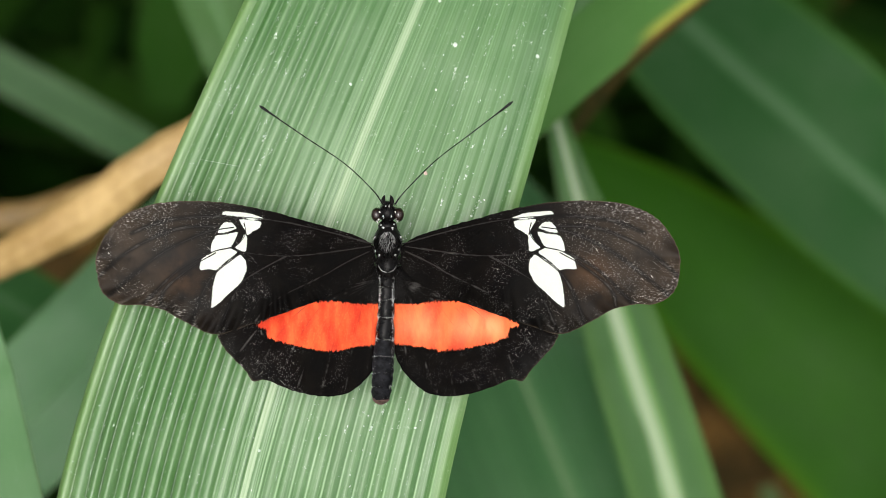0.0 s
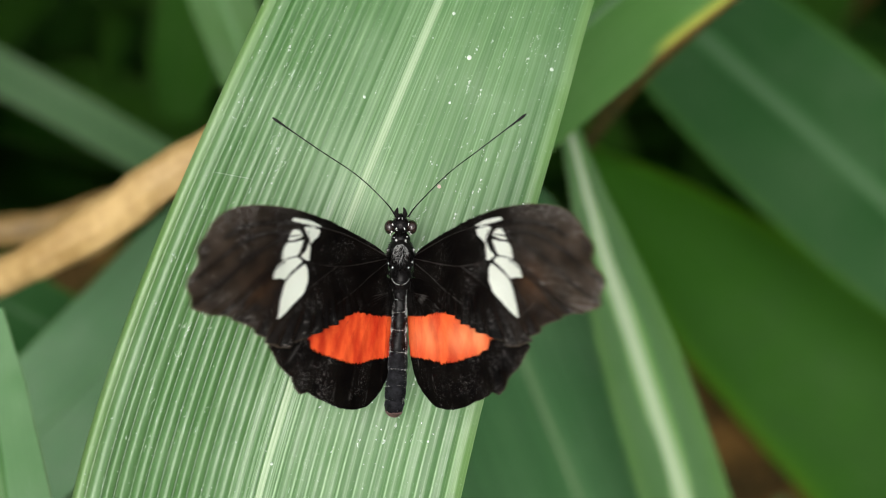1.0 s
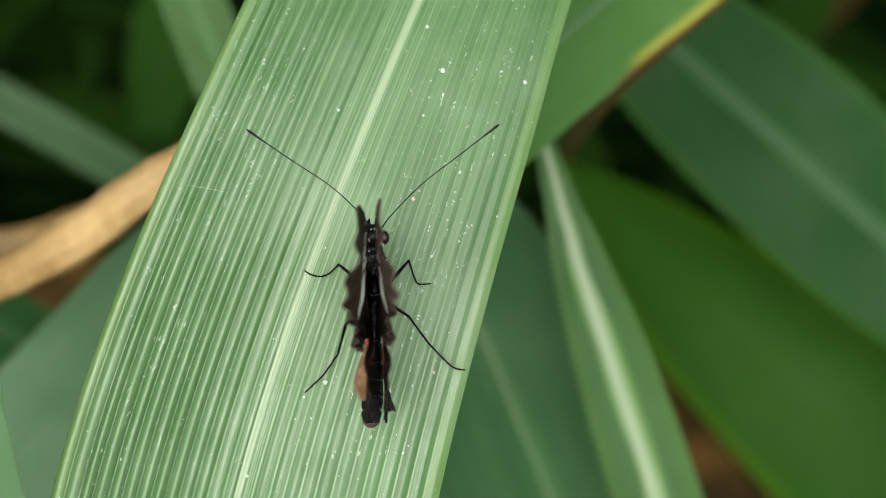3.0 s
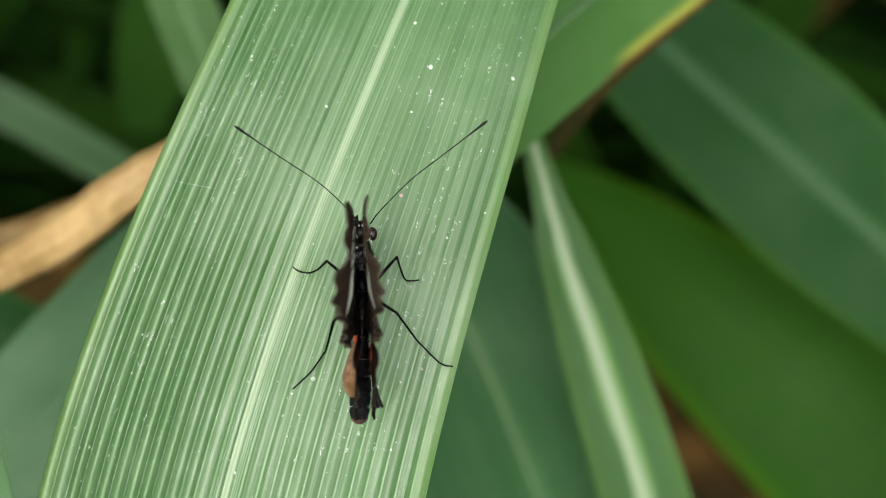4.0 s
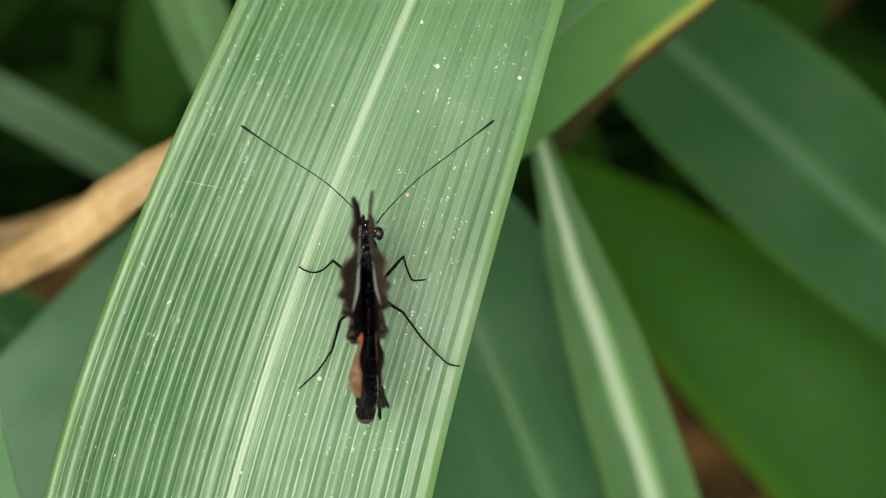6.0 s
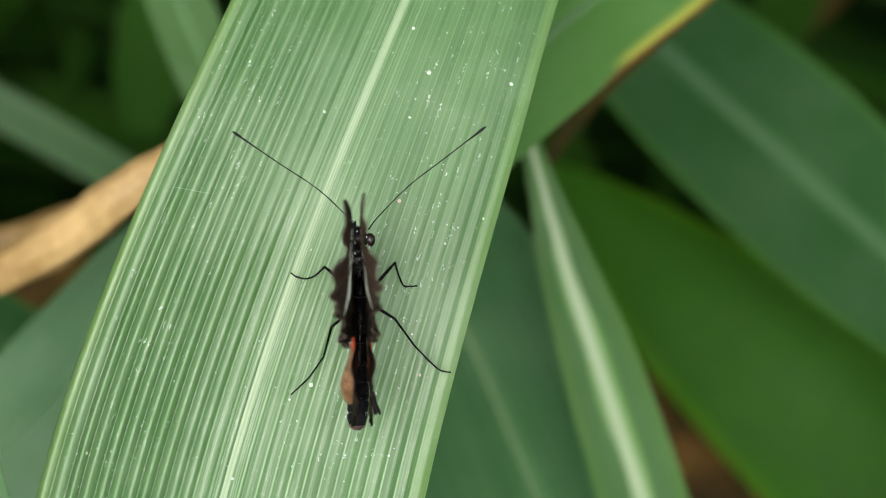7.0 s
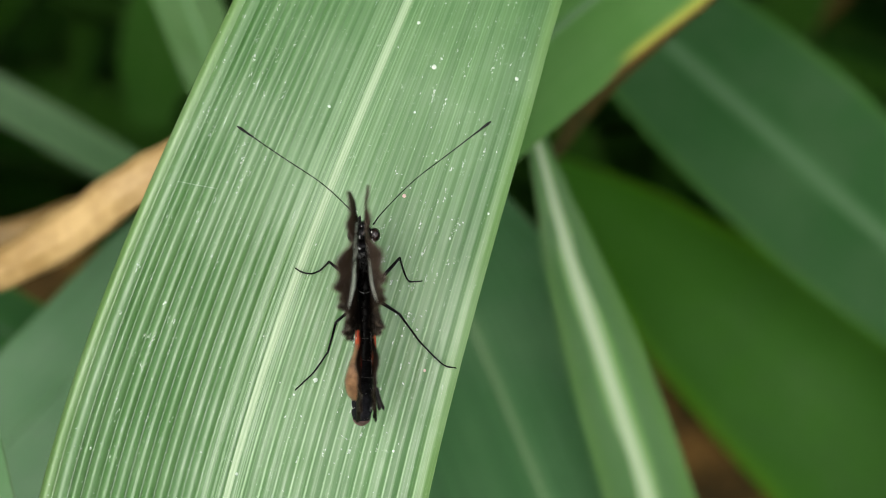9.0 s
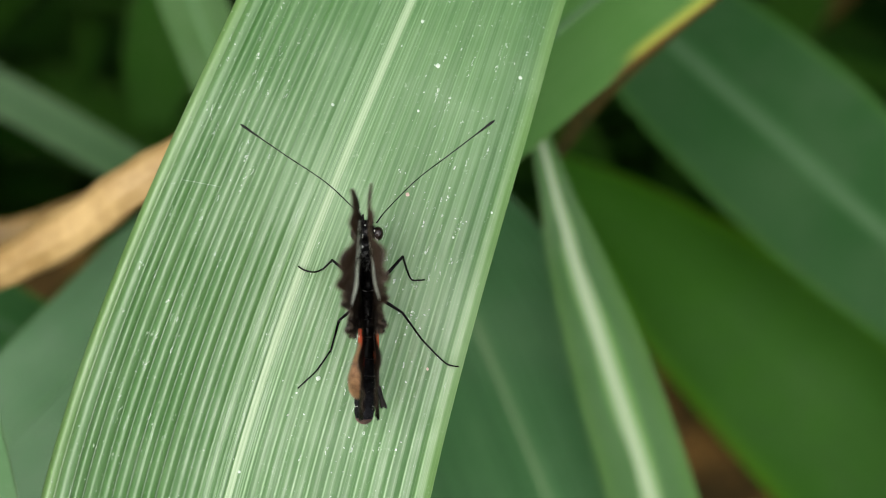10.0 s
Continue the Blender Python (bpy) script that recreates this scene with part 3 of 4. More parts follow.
leaf("dead brown leaf hanging in the shade",
    [(44.5, -10.5, -272.0), (56.4, -29.0, -272.0), (67.0, -47.6, -272.0), (79.0, -68.8, -272.0)],
    [5.2, 10.4, 11.1, 9.2], (0.25, 0.1, 0), LITTER, LITTER, 0.8, fold=10, seed=41)
leaf("dead brown leaf hanging in the shade",
    [(-83.8, 2.9, -300.0), (-96.3, -7.5, -300.0), (-108.8, -16.5, -300.0), (-125.4, -27.6, -300.0)],
    [2.8, 5.6, 6.2, 5.6], (-0.4, 0.1, 0), LITTER, LITTER, 0.8, fold=10, seed=42)


# ---- ground ----
def build_ground():
    n = 90
    ring = np.concatenate([np.linspace(0, 2.0, 60), np.geomspace(2.2, 900, 30)])
    co = np.zeros((n, 97, 3))
    for i, r in enumerate(ring):
        for j in range(97):
            a = 2 * math.pi * j / 96
            x, y = r * math.cos(a), r * math.sin(a) + 0.4
            co[i, j] = (x, y, 0.03 * noise.noise(Vector((x * 5, y * 5, 0))) + 0.012 * noise.noise(Vector((x * 19, y * 19, 4))) if r < 3 else 0)
    me = grid_mesh("ground", co)
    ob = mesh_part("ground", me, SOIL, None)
    return tagged(ob, "bare soil with the deep shade of the leaves put into its colour", "ground", "", "structure")


build_ground()


def litter_piece(x, y, turn, size, seed):
    ob = thing("fallen_leaf", "curled brown dead leaf on the soil", "leaf", pose(x, y, 0.012, 0, 0, turn), "fallen leaves")
    rows, cols = 14, 7
    co = np.zeros((rows, cols, 3))
    for i in range(rows):
        f = i / (rows - 1)
        w = 0.22 * math.sin(math.pi * (0.04 + 0.92 * f)) ** 0.8
        for j in range(cols):
            v = j / (cols - 1) * 2 - 1
            co[i, j] = (v * w, f - 0.5, 0.06 * v * v + 0.10 * (f - 0.5) ** 2 + 0.03 * noise.noise(Vector((v * 2, f * 4, seed))))
    part_ob = mesh_part("blade", grid_mesh("blade", co * size), LITTER, ob)
    part_ob.modifiers.new("thickness", "SOLIDIFY").thickness = 0.0006
    return ob


rng = random.Random(4)
for i in range(26):
    litter_piece(rng.uniform(-0.45, 0.6), rng.uniform(0.05, 1.0), rng.uniform(0, 360), rng.uniform(0.07, 0.15), i)


# ---- undergrowth ----
def blades(label, count, pick, material, seed, sizes):
    """Many arching leaf blades that nobody could count, as one object."""
    rng = random.Random(seed)
    rows, cols = 7, 5
    verts, faces, across, along = [], [], [], []
    for _ in range(count):
        spot = pick(rng)
        if spot is None:
            continue
        long = rng.uniform(*sizes)
        wide = long * rng.uniform(0.07, 0.12)
        turn = Matrix.Translation(spot) @ pose(0, 0, 0, rng.uniform(-70, 30), rng.uniform(-30, 30), rng.uniform(0, 360))
        bend = rng.uniform(0.1, 0.5)
        start = len(verts)
        for i in range(rows):
            f = i / (rows - 1)
            w = wide * math.sin(math.pi * (0.06 + 0.94 * f)) ** 0.7 if f < 1 else 0.0005
            for j in range(cols):
                v = j / (cols - 1) * 2 - 1
                verts.append(turn @ Vector((v * w, (f - 0.5) * long, abs(v) * w * 0.25 - bend * long * (f - 0.4) ** 2)))
                across.append(v)
                along.append(f * long)
        for i in range(rows - 1):
            for j in range(cols - 1):
                a = start + i * cols + j
                faces.append((a, a + 1, a + cols + 1, a + cols))
    me = bpy.data.meshes.new("undergrowth")
    me.from_pydata(verts, [], faces)
    for key, value in (("across", across), ("along", along)):
        me.attributes.new(key, "FLOAT", "POINT").data.foreach_set("value", np.array(value, np.float32))
    ob = mesh_part("undergrowth", me, material, None)
    return tagged(ob, label, "undergrowth", "", "stuff")


def in_cone(p, spread, slack):
    """Whether a place lies in the widening space before the lens."""
    q = SLOPE.inverted() @ p
    deep = REACH - q.z
    return deep > -0.1 and abs(q.x) < deep * spread + slack and abs(q.y) < deep * spread * 0.5625 + slack


# places for blades added outside the view, to keep sky light off the background
def pick_shade_blades(rng):
    a, r = rng.uniform(-0.4, 1.4) * math.pi, rng.uniform(0.2, 1.25)
    p = Vector((r * math.cos(a), r * math.sin(a) + 0.15, rng.uniform(0.05, 1.75)))
    if in_cone(p, 0.19, 0.12) or (p.y < 0 and p.z > 0.7):
        return None
    if p.y < 0.24 and p.z > 0.58:
        return None
    return p


def pick_below(rng):
    p = SLOPE @ Vector((rng.uniform(-0.22, 0.22), rng.uniform(-0.16, 0.2), -rng.uniform(0.36, 0.56)))
    return p if p.z > 0.05 else None


blades("dense dark green leaves added out of view to shade the background", 4200, pick_shade_blades, DIM_LEAF, 51, (0.16, 0.34))
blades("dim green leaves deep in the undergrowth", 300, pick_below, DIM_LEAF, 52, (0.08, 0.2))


# ---- dry leaf sheaths ----
def dry_sheath(label, points, radii, foot, material, seed):
    ob = thing("dry_leaf", label, "dry leaf", SLOPE)
    pts = [tuple(np.array(p) / 1000) for p in points]
    mesh_part("sheath", tube_mesh("sheath", pts, [r / 1000 for r in radii], 60, 40, 0.13, seed, 0.7, 7), material, ob)
    low = np.array(SLOPE.inverted() @ Vector(foot))
    mesh_part("stalk", tube_mesh("stalk", [pts[0], (np.array(pts[0]) + low) / 2, low], [radii[0] / 1000 * 0.6, 0.004, 0.005], 16, 8), material, ob)
    return ob


dry_sheath("dry tan rolled leaf sheath behind the green leaf",
    [(-96.7, -15.5, -95.0), (-76.1, -6.8, -84.0), (-66.1, -2.3, -78.0), (-56.6, 2.8, -74.0), (-47.3, 9.2, -70.0), (-38.6, 14.8, -70.0), (-28.5, 20.8, -74.0)], [2.1, 2.8, 3.3, 3.8, 3.4, 3.0, 2.5], (-0.42, 0.10, 0), DRY, 3)
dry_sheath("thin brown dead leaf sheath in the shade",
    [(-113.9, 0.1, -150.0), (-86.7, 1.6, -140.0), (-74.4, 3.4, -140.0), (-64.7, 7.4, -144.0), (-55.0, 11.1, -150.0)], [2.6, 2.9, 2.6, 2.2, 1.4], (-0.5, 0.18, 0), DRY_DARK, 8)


# ---- specks on the leaf ----
def build_specks():
    """Droppings and dust: tiny lumps scattered on the blade, a few larger ones."""
    rng = random.Random(11)
    blade = main_leaf.children[0]

    def settle(x, y):
        hit, p, n, _ = blade.ray_cast(Vector((x, y, 0.03)), Vector((0, 0, -1)))
        return (p, n) if hit else (None, None)

    bm = bmesh.new()
    for i in range(900):
        y = rng.uniform(-0.036, 0.036)
        mid = -0.0158 + 0.365 * y
        x = mid + rng.choice((rng.uniform(-0.022, 0.022), rng.uniform(-0.022, -0.010), rng.uniform(0.006, 0.021)))
        p, n = settle(x, y)
        if p is None:
            continue
        r = 0.00002 + 0.00007 * rng.random() ** 4
        bmesh.ops.create_icosphere(bm, subdivisions=1, radius=r, matrix=Matrix.Translation(p) @ pose(0, 0, 0, 0, 0, rng.uniform(0, 360)) @ Matrix.Diagonal((1, rng.uniform(0.6, 2.6), 0.5, 1)))
    # smears of dried slime: loose clusters drawn out along the blade
    for i in range(150):
        y = rng.uniform(-0.026, 0.032)
        mid = -0.0158 + 0.365 * y
        x = mid + rng.choice((-0.0185, -0.0165, -0.014, -0.011, 0.010, 0.014, 0.017)) + rng.uniform(-0.002, 0.002)
        long, size = rng.uniform(0.12, 0.5) / 1000, rng.uniform(0.6, 1.5)
        for k in range(rng.randint(4, 15)):
            along, off = rng.gauss(0, long), rng.gauss(0, 0.00009)
            p, n = settle(x + 0.34 * along + off, y + 0.94 * along)
            if p is not None:
                turn = pose(0, 0, 0, 0, 0, rng.uniform(-50, 15))
                bmesh.ops.create_icosphere(bm, subdivisions=1, radius=size * (0.00002 + 0.00006 * rng.random() ** 2), matrix=Matrix.Translation(p) @ turn @ Matrix.Diagonal((rng.uniform(0.6, 1.1), rng.uniform(1.0, 2.4), 0.25, 1)))
    part("specks", bm, SPECK, main_leaf, "fine white specks and dried streaks", "stuff")
    for name, x, y, r, mat in (("speck", 0.57, 23.60, 0.32, SPECK), ("speck", 11.05, 22.17, 0.26, SPECK), ("speck", -12.69, 18.54, 0.20, SPECK), ("speck", -1.43, 29.30, 0.22, SPECK), ("speck", -14.33, -15.90, 0.30, SPECK), ("speck", -3.21, 7.20, 0.26, TAN_SPECK), ("speck", -0.64, -14.69, 0.20, TAN_SPECK), ("speck", -1.92, 17.82, 0.16, SPECK), ("speck", 2.57, 1.85, 0.16, SPECK), ("speck", 7.41, 4.99, 0.15, SPECK), ("speck", -24.24, -27.73, 0.20, SPECK), ("speck", -4.56, -24.88, 0.16, SPECK), ("speck", -17.04, -17.75, 0.14, SPECK)):
        p, n = settle(x / 1000, y / 1000)
        if p is None:
            continue
        bm = bmesh.new()
        bmesh.ops.create_icosphere(bm, subdivisions=2, radius=r / 1000)
        for v in bm.verts:
            v.co *= 1 + 0.35 * noise.noise(v.co * 6000 + Vector((x, y, 0)))
            v.co.z *= 0.5
            v.co += p
        part("speck", bm, mat, main_leaf)


    # a thread of silk lies across a few ridges
    line = [settle(-0.0316 + 0.0049 * f, 0.0090 - 0.0009 * f) for f in np.linspace(0, 1, 9)]
    mesh_part("silk_thread", tube_mesh("silk_thread", [tuple(p + n * 0.00004) for p, n in line if p is not None], [0.000016, 0.000022, 0.000014], 24, 5), SPECK, main_leaf, "fine pale silk thread")


bpy.context.view_layer.update()
build_specks()

# ---- butterfly ----
BODY = Vector((-7.82, -2.19, 8.00))
butterfly = thing("butterfly", "black butterfly with white and red wing bands on a green leaf", "butterfly", SLOPE @ Matrix.Translation(BODY / 1000))


def inside(points, poly):
    """Signed distance from points to a polygon, positive inside."""
    p, q = np.asarray(poly, float), np.roll(np.asarray(poly, float), -1, 0)
    d = np.full(len(points), 1e9)
    odd = np.zeros(len(points), bool)
    for a, b in zip(p, q):
        ab = b - a
        f = np.clip(((points - a) @ ab) / max(ab @ ab, 1e-12), 0, 1)
        d = np.minimum(d, np.linalg.norm(points - a - f[:, None] * ab, axis=1))
        cross = (a[1] > points[:, 1]) != (b[1] > points[:, 1])
        with np.errstate(divide="ignore", invalid="ignore"):
            xc = (b[0] - a[0]) * (points[:, 1] - a[1]) / (b[1] - a[1]) + a[0]
        odd ^= cross & (points[:, 0] < xc)
    return np.where(odd, d, -d)


def rounded(poly):
    """The polygon with its corners cut twice."""
    p = np.array(poly, float)
    for cut in (0.12, 0.2):
        q = np.roll(p, -1, 0)
        p = np.stack([(1 - cut) * p + cut * q, cut * p + (1 - cut) * q], 1).reshape(-1, 2)
    return p


def to_lines(points, lines):
    d = np.full(len(points), 1e9)
    for line in lines:
        pts = spline(line, 24)
        for a, b in zip(pts[:-1], pts[1:]):
            ab = b - a
            f = np.clip(((points - a) @ ab) / max(ab @ ab, 1e-12), 0, 1)
            d = np.minimum(d, np.linalg.norm(points - a - f[:, None] * ab, axis=1))
    return d


# planform of the wings in mm from the middle of the thorax; the other side is its mirror image
FORE_LEAD = [(1.67, 0.28), (3.40, 1.38), (5.83, 2.22), (10.00, 3.39), (14.86, 4.70), (19.72, 5.60), (24.58, 5.87), (29.09, 5.45), (32.56, 4.06), (34.78, 1.77), (35.89, -0.73), (36.03, -2.68)]
FORE_TRAIL = [(1.53, -0.70), (1.80, -2.43), (3.61, -4.17), (6.87, -5.77), (10.68, -7.16), (16.31, -9.12), (21.10, -10.58), (24.57, -9.26), (27.70, -7.60), (30.47, -6.98), (32.90, -6.91), (34.85, -5.94), (35.75, -4.35), (36.03, -2.68)]
HIND_LEAD = [(0.55, -2.08), (3.40, -2.36), (7.91, -3.83), (12.77, -6.61), (16.93, -8.49), (20.06, -9.74), (21.03, -10.79)]
HIND_TRAIL = [(0.41, -2.78), (0.34, -6.94), (0.40, -10.42), (0.96, -13.20), (1.86, -15.00), (3.17, -16.53), (4.91, -17.79), (7.20, -18.21), (9.98, -17.93), (12.76, -17.10), (15.19, -16.13), (16.58, -16.34), (17.62, -14.95), (18.80, -13.77), (20.26, -12.18), (21.03, -10.79)]
COSTAL_CELLS = [
    [(15.00, 3.66), (16.81, 4.35), (20.07, 4.63), (20.48, 4.21), (18.47, 3.94), (16.60, 3.52)],
    [(15.42, 3.38), (18.33, 3.66), (17.91, 2.90), (17.43, 2.13), (17.22, 1.58), (16.39, 2.20), (15.69, 2.48)],
    [(17.22, 1.44), (17.57, 1.85), (18.05, 0.81), (18.81, 0.12), (17.91, -0.37), (17.36, -0.44)],
    [(18.47, 2.48), (19.03, 3.17), (20.00, 3.31), (20.62, 2.68), (20.97, 1.85), (19.79, 1.99)],
]
MIDDLE_CELLS = [
    [(18.26, 2.13), (19.72, 1.78), (21.11, 1.64), (21.66, 0.67), (21.80, -0.44), (20.69, -0.16), (19.16, 0.19)],
    [(18.33, -0.44), (19.44, 0.12), (21.11, -0.23), (22.91, -1.21), (23.26, -2.66), (21.94, -2.52), (21.10, -2.73), (19.85, -1.55)],
    [(18.05, -0.71), (19.16, -1.27), (20.96, -2.66), (21.52, -4.54), (21.79, -7.45), (20.68, -6.69), (19.16, -5.23), (17.98, -4.19), (17.28, -2.66), (17.42, -1.41)],
]
WHITE_CELLS = COSTAL_CELLS + MIDDLE_CELLS
RED_BAND = [(-0.08, -6.67), (3.05, -6.74), (5.13, -6.50), (7.91, -6.35), (12.07, -6.80), (16.31, -9.39), (15.68, -9.88), (15.20, -9.95), (14.85, -10.99), (13.80, -11.47), (11.37, -12.10), (8.73, -12.58), (6.51, -12.79), (4.08, -12.23), (2.00, -12.02), (-0.08, -11.81)]
CELL_VEINS = [
    [(2.01, 0.28), (7.91, -0.56), (12.43, -0.92), (16.94, -0.57), (19.16, 0.12)],
    [(2.22, -0.35), (5.14, -1.74), (7.91, -3.34), (11.38, -5.01), (14.16, -6.61), (16.31, -8.98)],
    [(12.43, -0.92), (15.90, -2.80), (18.32, -4.74), (20.75, -10.09)],
    [(1.81, 0.55), (7.92, 2.21), (13.47, 3.39), (19.03, 3.94), (23.89, 3.86), (28.05, 3.30), (31.52, 1.91)],
]
OUTER_VEINS = [
    [(18.19, -0.71), (20.76, -2.66), (22.49, -4.89), (24.22, -9.19)],
    [(19.16, 0.12), (21.80, -0.51), (25.96, -2.81), (30.13, -6.84)],
    [(18.89, 2.62), (22.50, 1.92), (28.05, -0.73), (34.64, -5.87)],
    [(20.76, 2.75), (25.97, 2.40), (31.52, -0.04), (35.89, -3.51)],
    [(17.64, 3.17), (17.43, 1.92), (18.19, 0.67), (19.16, 0.12)],
    [(21.11, -0.51), (23.88, -2.11), (27.35, -4.89), (28.18, -7.39)],
]
FORE_VEINS = CELL_VEINS + OUTER_VEINS
HIND_VEINS = [
    [(1.38, -4.17), (3.05, -6.95), (4.08, -11.12), (5.26, -17.37)],
    [(1.52, -4.17), (4.44, -6.60), (6.51, -11.12), (8.24, -17.79)],
    [(1.66, -4.17), (5.82, -6.60), (8.94, -11.12), (11.23, -17.38)],
    [(1.80, -4.17), (7.91, -6.95), (11.37, -11.82), (13.59, -16.68)],
    [(1.80, -4.03), (9.30, -6.61), (13.81, -11.13), (15.88, -15.85)],
    [(1.24, -4.31), (1.79, -8.34), (2.07, -11.81), (2.76, -15.84)],
    [(1.80, -3.96), (9.99, -5.71), (14.85, -8.70), (18.87, -13.49)],
]
FORE_HINGE, HIND_HINGE = (1.52, 0.0), (0.62, -4.17)


def wing_height(points, veins, rim, along_rim, hind):
    """Camber of the wing in mm: the hind outer part droops, and the membrane is folded towards the rim."""
    x, y = np.abs(points[:, 0]), points[:, 1]
    droop = -np.clip(x - 8, 0, None) ** 2 * np.clip(0.0036 + 0.00035 * np.clip(-1 - y, 0, None) + 0.0003 * np.clip(y - 2, 0, None), 0.0, 0.0058)
    if not hind:
        # the pale band lies on a steeper step of the membrane
        reach = np.linspace(0, 42, 400)
        step = np.interp(reach, (13, 15, 20, 22, 24, 32, 34), (0, 0.065, 0.065, 0, -0.045, -0.045, 0))
        droop = droop - np.interp(x, reach, np.cumsum(step) * reach[1])
    if hind:
        droop = droop * 0.5 - 0.03 * np.clip(2.2 - x, 0, None) ** 2
    near = np.exp(-(np.clip(rim, 0, None) / 1.7) ** 1.4) * np.clip((x - 6) / 6, 0, 1) * np.clip((3 - y) / 5, 0, 1)
    fold = near * (0.42 * np.sin(along_rim * 2 * math.pi / 2.3 + np.sin(along_rim * 0.7)) + 0.22 * np.sin(along_rim * 2 * math.pi / 5.1))
    if hind:
        fold = fold * 0.45
    pleat = 0.10 * (np.clip(veins / 1.2, 0, 1) - 0.5)
    wave = np.array([0.25 * noise.noise(Vector((a * 0.22, b * 0.22, 3.0 + hind))) for a, b in points])
    return droop + fold - pleat + wave * np.clip(x / 12, 0, 1) - (0.35 if hind else 0)


def wing(name, side, hind, label):
    lead, trail = (HIND_LEAD, HIND_TRAIL) if hind else (FORE_LEAD, FORE_TRAIL)
    veins = HIND_VEINS if hind else FORE_VEINS
    material = HINDWING if hind else FOREWING
    hinge = HIND_HINGE if hind else FORE_HINGE
    nu, nv = (150, 90) if hind else (220, 110)
    a, b = spline(lead, 400), spline(trail, 400)

    def even(c, n):
        run = np.concatenate([[0], np.cumsum(np.linalg.norm(np.diff(c, axis=0), axis=1))])
        return np.stack([np.interp(np.linspace(0, run[-1], n), run, c[:, k]) for k in (0, 1)], -1)

    a, b = even(a, nu), even(b, nu)
    # the rim is slightly ragged
    f = np.linspace(0, 1, nv)[None, :, None]
    flat = a[:, None] * (1 - f) + b[:, None] * f
    pts = flat.reshape(-1, 2)
    outline = np.vstack([a, b[::-1]])
    rim = inside(pts, outline[::4])
    rim = np.abs(rim)
    vd = to_lines(pts, veins)
    turn_about = np.array((14.0, 4.0) if not hind else (6.0, -2.0))
    bow = lambda p: np.arctan2(*(p - turn_about).T[::-1]) * (17 if not hind else 11)
    z = wing_height(pts, vd, rim, bow(pts), hind)
    ragged = np.array([0.10 * noise.noise(Vector((p[0] * 1.7, p[1] * 1.7, 9.0 + hind + side))) for p in pts]) * np.exp(-rim / 0.4)
    centre = np.array((18.0, -3.0) if not hind else (9.0, -10.0))
    out = pts - centre
    pts2 = pts + out / np.linalg.norm(out, axis=1)[:, None] * ragged[:, None]
    co = np.stack([(pts2[:, 0] - hinge[0]) * side, pts2[:, 1] - hinge[1], z], -1).reshape(nu, nv, 3) / 1000
    white = np.max([inside(pts, rounded(c)) for c in WHITE_CELLS], axis=0) if not hind else np.full(len(pts), -5.0)
    red = inside(pts, np.array(RED_BAND)) if hind else np.full(len(pts), -5.0)
    outer = np.clip(pts[:, 0] / 36, 0, 1) if not hind else np.clip((pts[:, 0] - 4) / 24 + (-pts[:, 1] - 12) / 30, 0, 1) * 0.8
    stain = np.exp(-((pts[:, 0] - 25.0) ** 2 + (pts[:, 1] + 3.2) ** 2) / 5.0) if not hind else np.zeros(len(pts))
    # where the gloss highlight is painted on the right wing's red band
    red_gloss = np.exp(-((pts[:, 0] - 12.0) ** 2 / 14.0 + (pts[:, 1] + 9.8) ** 2 / 3.5)) + 0.6 * np.exp(-((pts[:, 0] - 4.0) ** 2 / 9.0 + (pts[:, 1] + 9.6) ** 2 / 5.0)) if hind and side > 0 else np.zeros(len(pts))
    attrs = {"rim": np.clip(rim, 0, 5), "red_gloss": red_gloss, "white": np.clip(white, -5, 5), "red": np.clip(red, -5, 5), "vein": np.clip(vd, 0, 5), "outer": outer, "stain": stain}
    ob = mesh_part(name, grid_mesh(name, co, attrs), material, butterfly, label)
    ob.matrix_parent_inverse = Matrix()
    ob.location = (hinge[0] * side / 1000, hinge[1] / 1000, 0)
    thick = ob.modifiers.new("thickness", "SOLIDIFY")
    thick.thickness, thick.offset = 0.00009, 0
    for line in veins:
        p = spline(line, 26)
        d = np.abs(inside(p, outline[::4]))
        h = wing_height(p, np.zeros(len(p)), d, bow(p), hind) + (0.0 if hind else 0.02)
        q = np.stack([(p[:, 0] - hinge[0]) * side, p[:, 1] - hinge[1], h], -1) / 1000
        mesh_part("vein", tube_mesh("vein", q[::3], [0.000075, 0.00005, 0.00003] if not hind else [0.00005, 0.00004, 0.00003], 26, 5), VEIN, ob)
    return ob


forewing_right = wing("forewing", 1, False, "black forewing with a broken white band")
forewing_left = wing("forewing", -1, False, "black forewing with a broken white band")
hindwing_right = wing("hindwing", 1, True, "black hindwing with a broad orange-red band")
hindwing_left = wing("hindwing", -1, True, "black hindwing with a red band and curled pale corner")


def wing_fold(wing_ob, side):
    """The outer corner of the hindwing is curled over and shows the paler underside."""
    rows, cols = 24, 12
    co = np.zeros((rows, cols, 3))
    for i in range(rows):
        f = i / (rows - 1)
        w = 1.25 * math.sin(math.pi * min(1, 0.05 + 0.86 * f ** 1.5)) ** 0.8
        edge = np.interp(f, (0, 0.35, 0.6, 1.0), (16.4, 19.9, 19.0, 16.6))
        for j in range(cols):
            v = j / (cols - 1)
            co[i, j] = ((edge - 1.6 - 1.2 * (v - 0.15) ** 2) * side, -4.2 - 6.6 * f, -0.80 - 1.2 * v * w + 0.12 * noise.noise(Vector((f * 5, v * 3, 1))))
    ob = mesh_part("folded_corner", grid_mesh("folded_corner", co / 1000), PALE_FOLD, wing_ob, "pinkish brown curled wing corner")
    ob.modifiers.new("thickness", "SOLIDIFY").thickness = 0.00008


wing_fold(hindwing_left, -1)


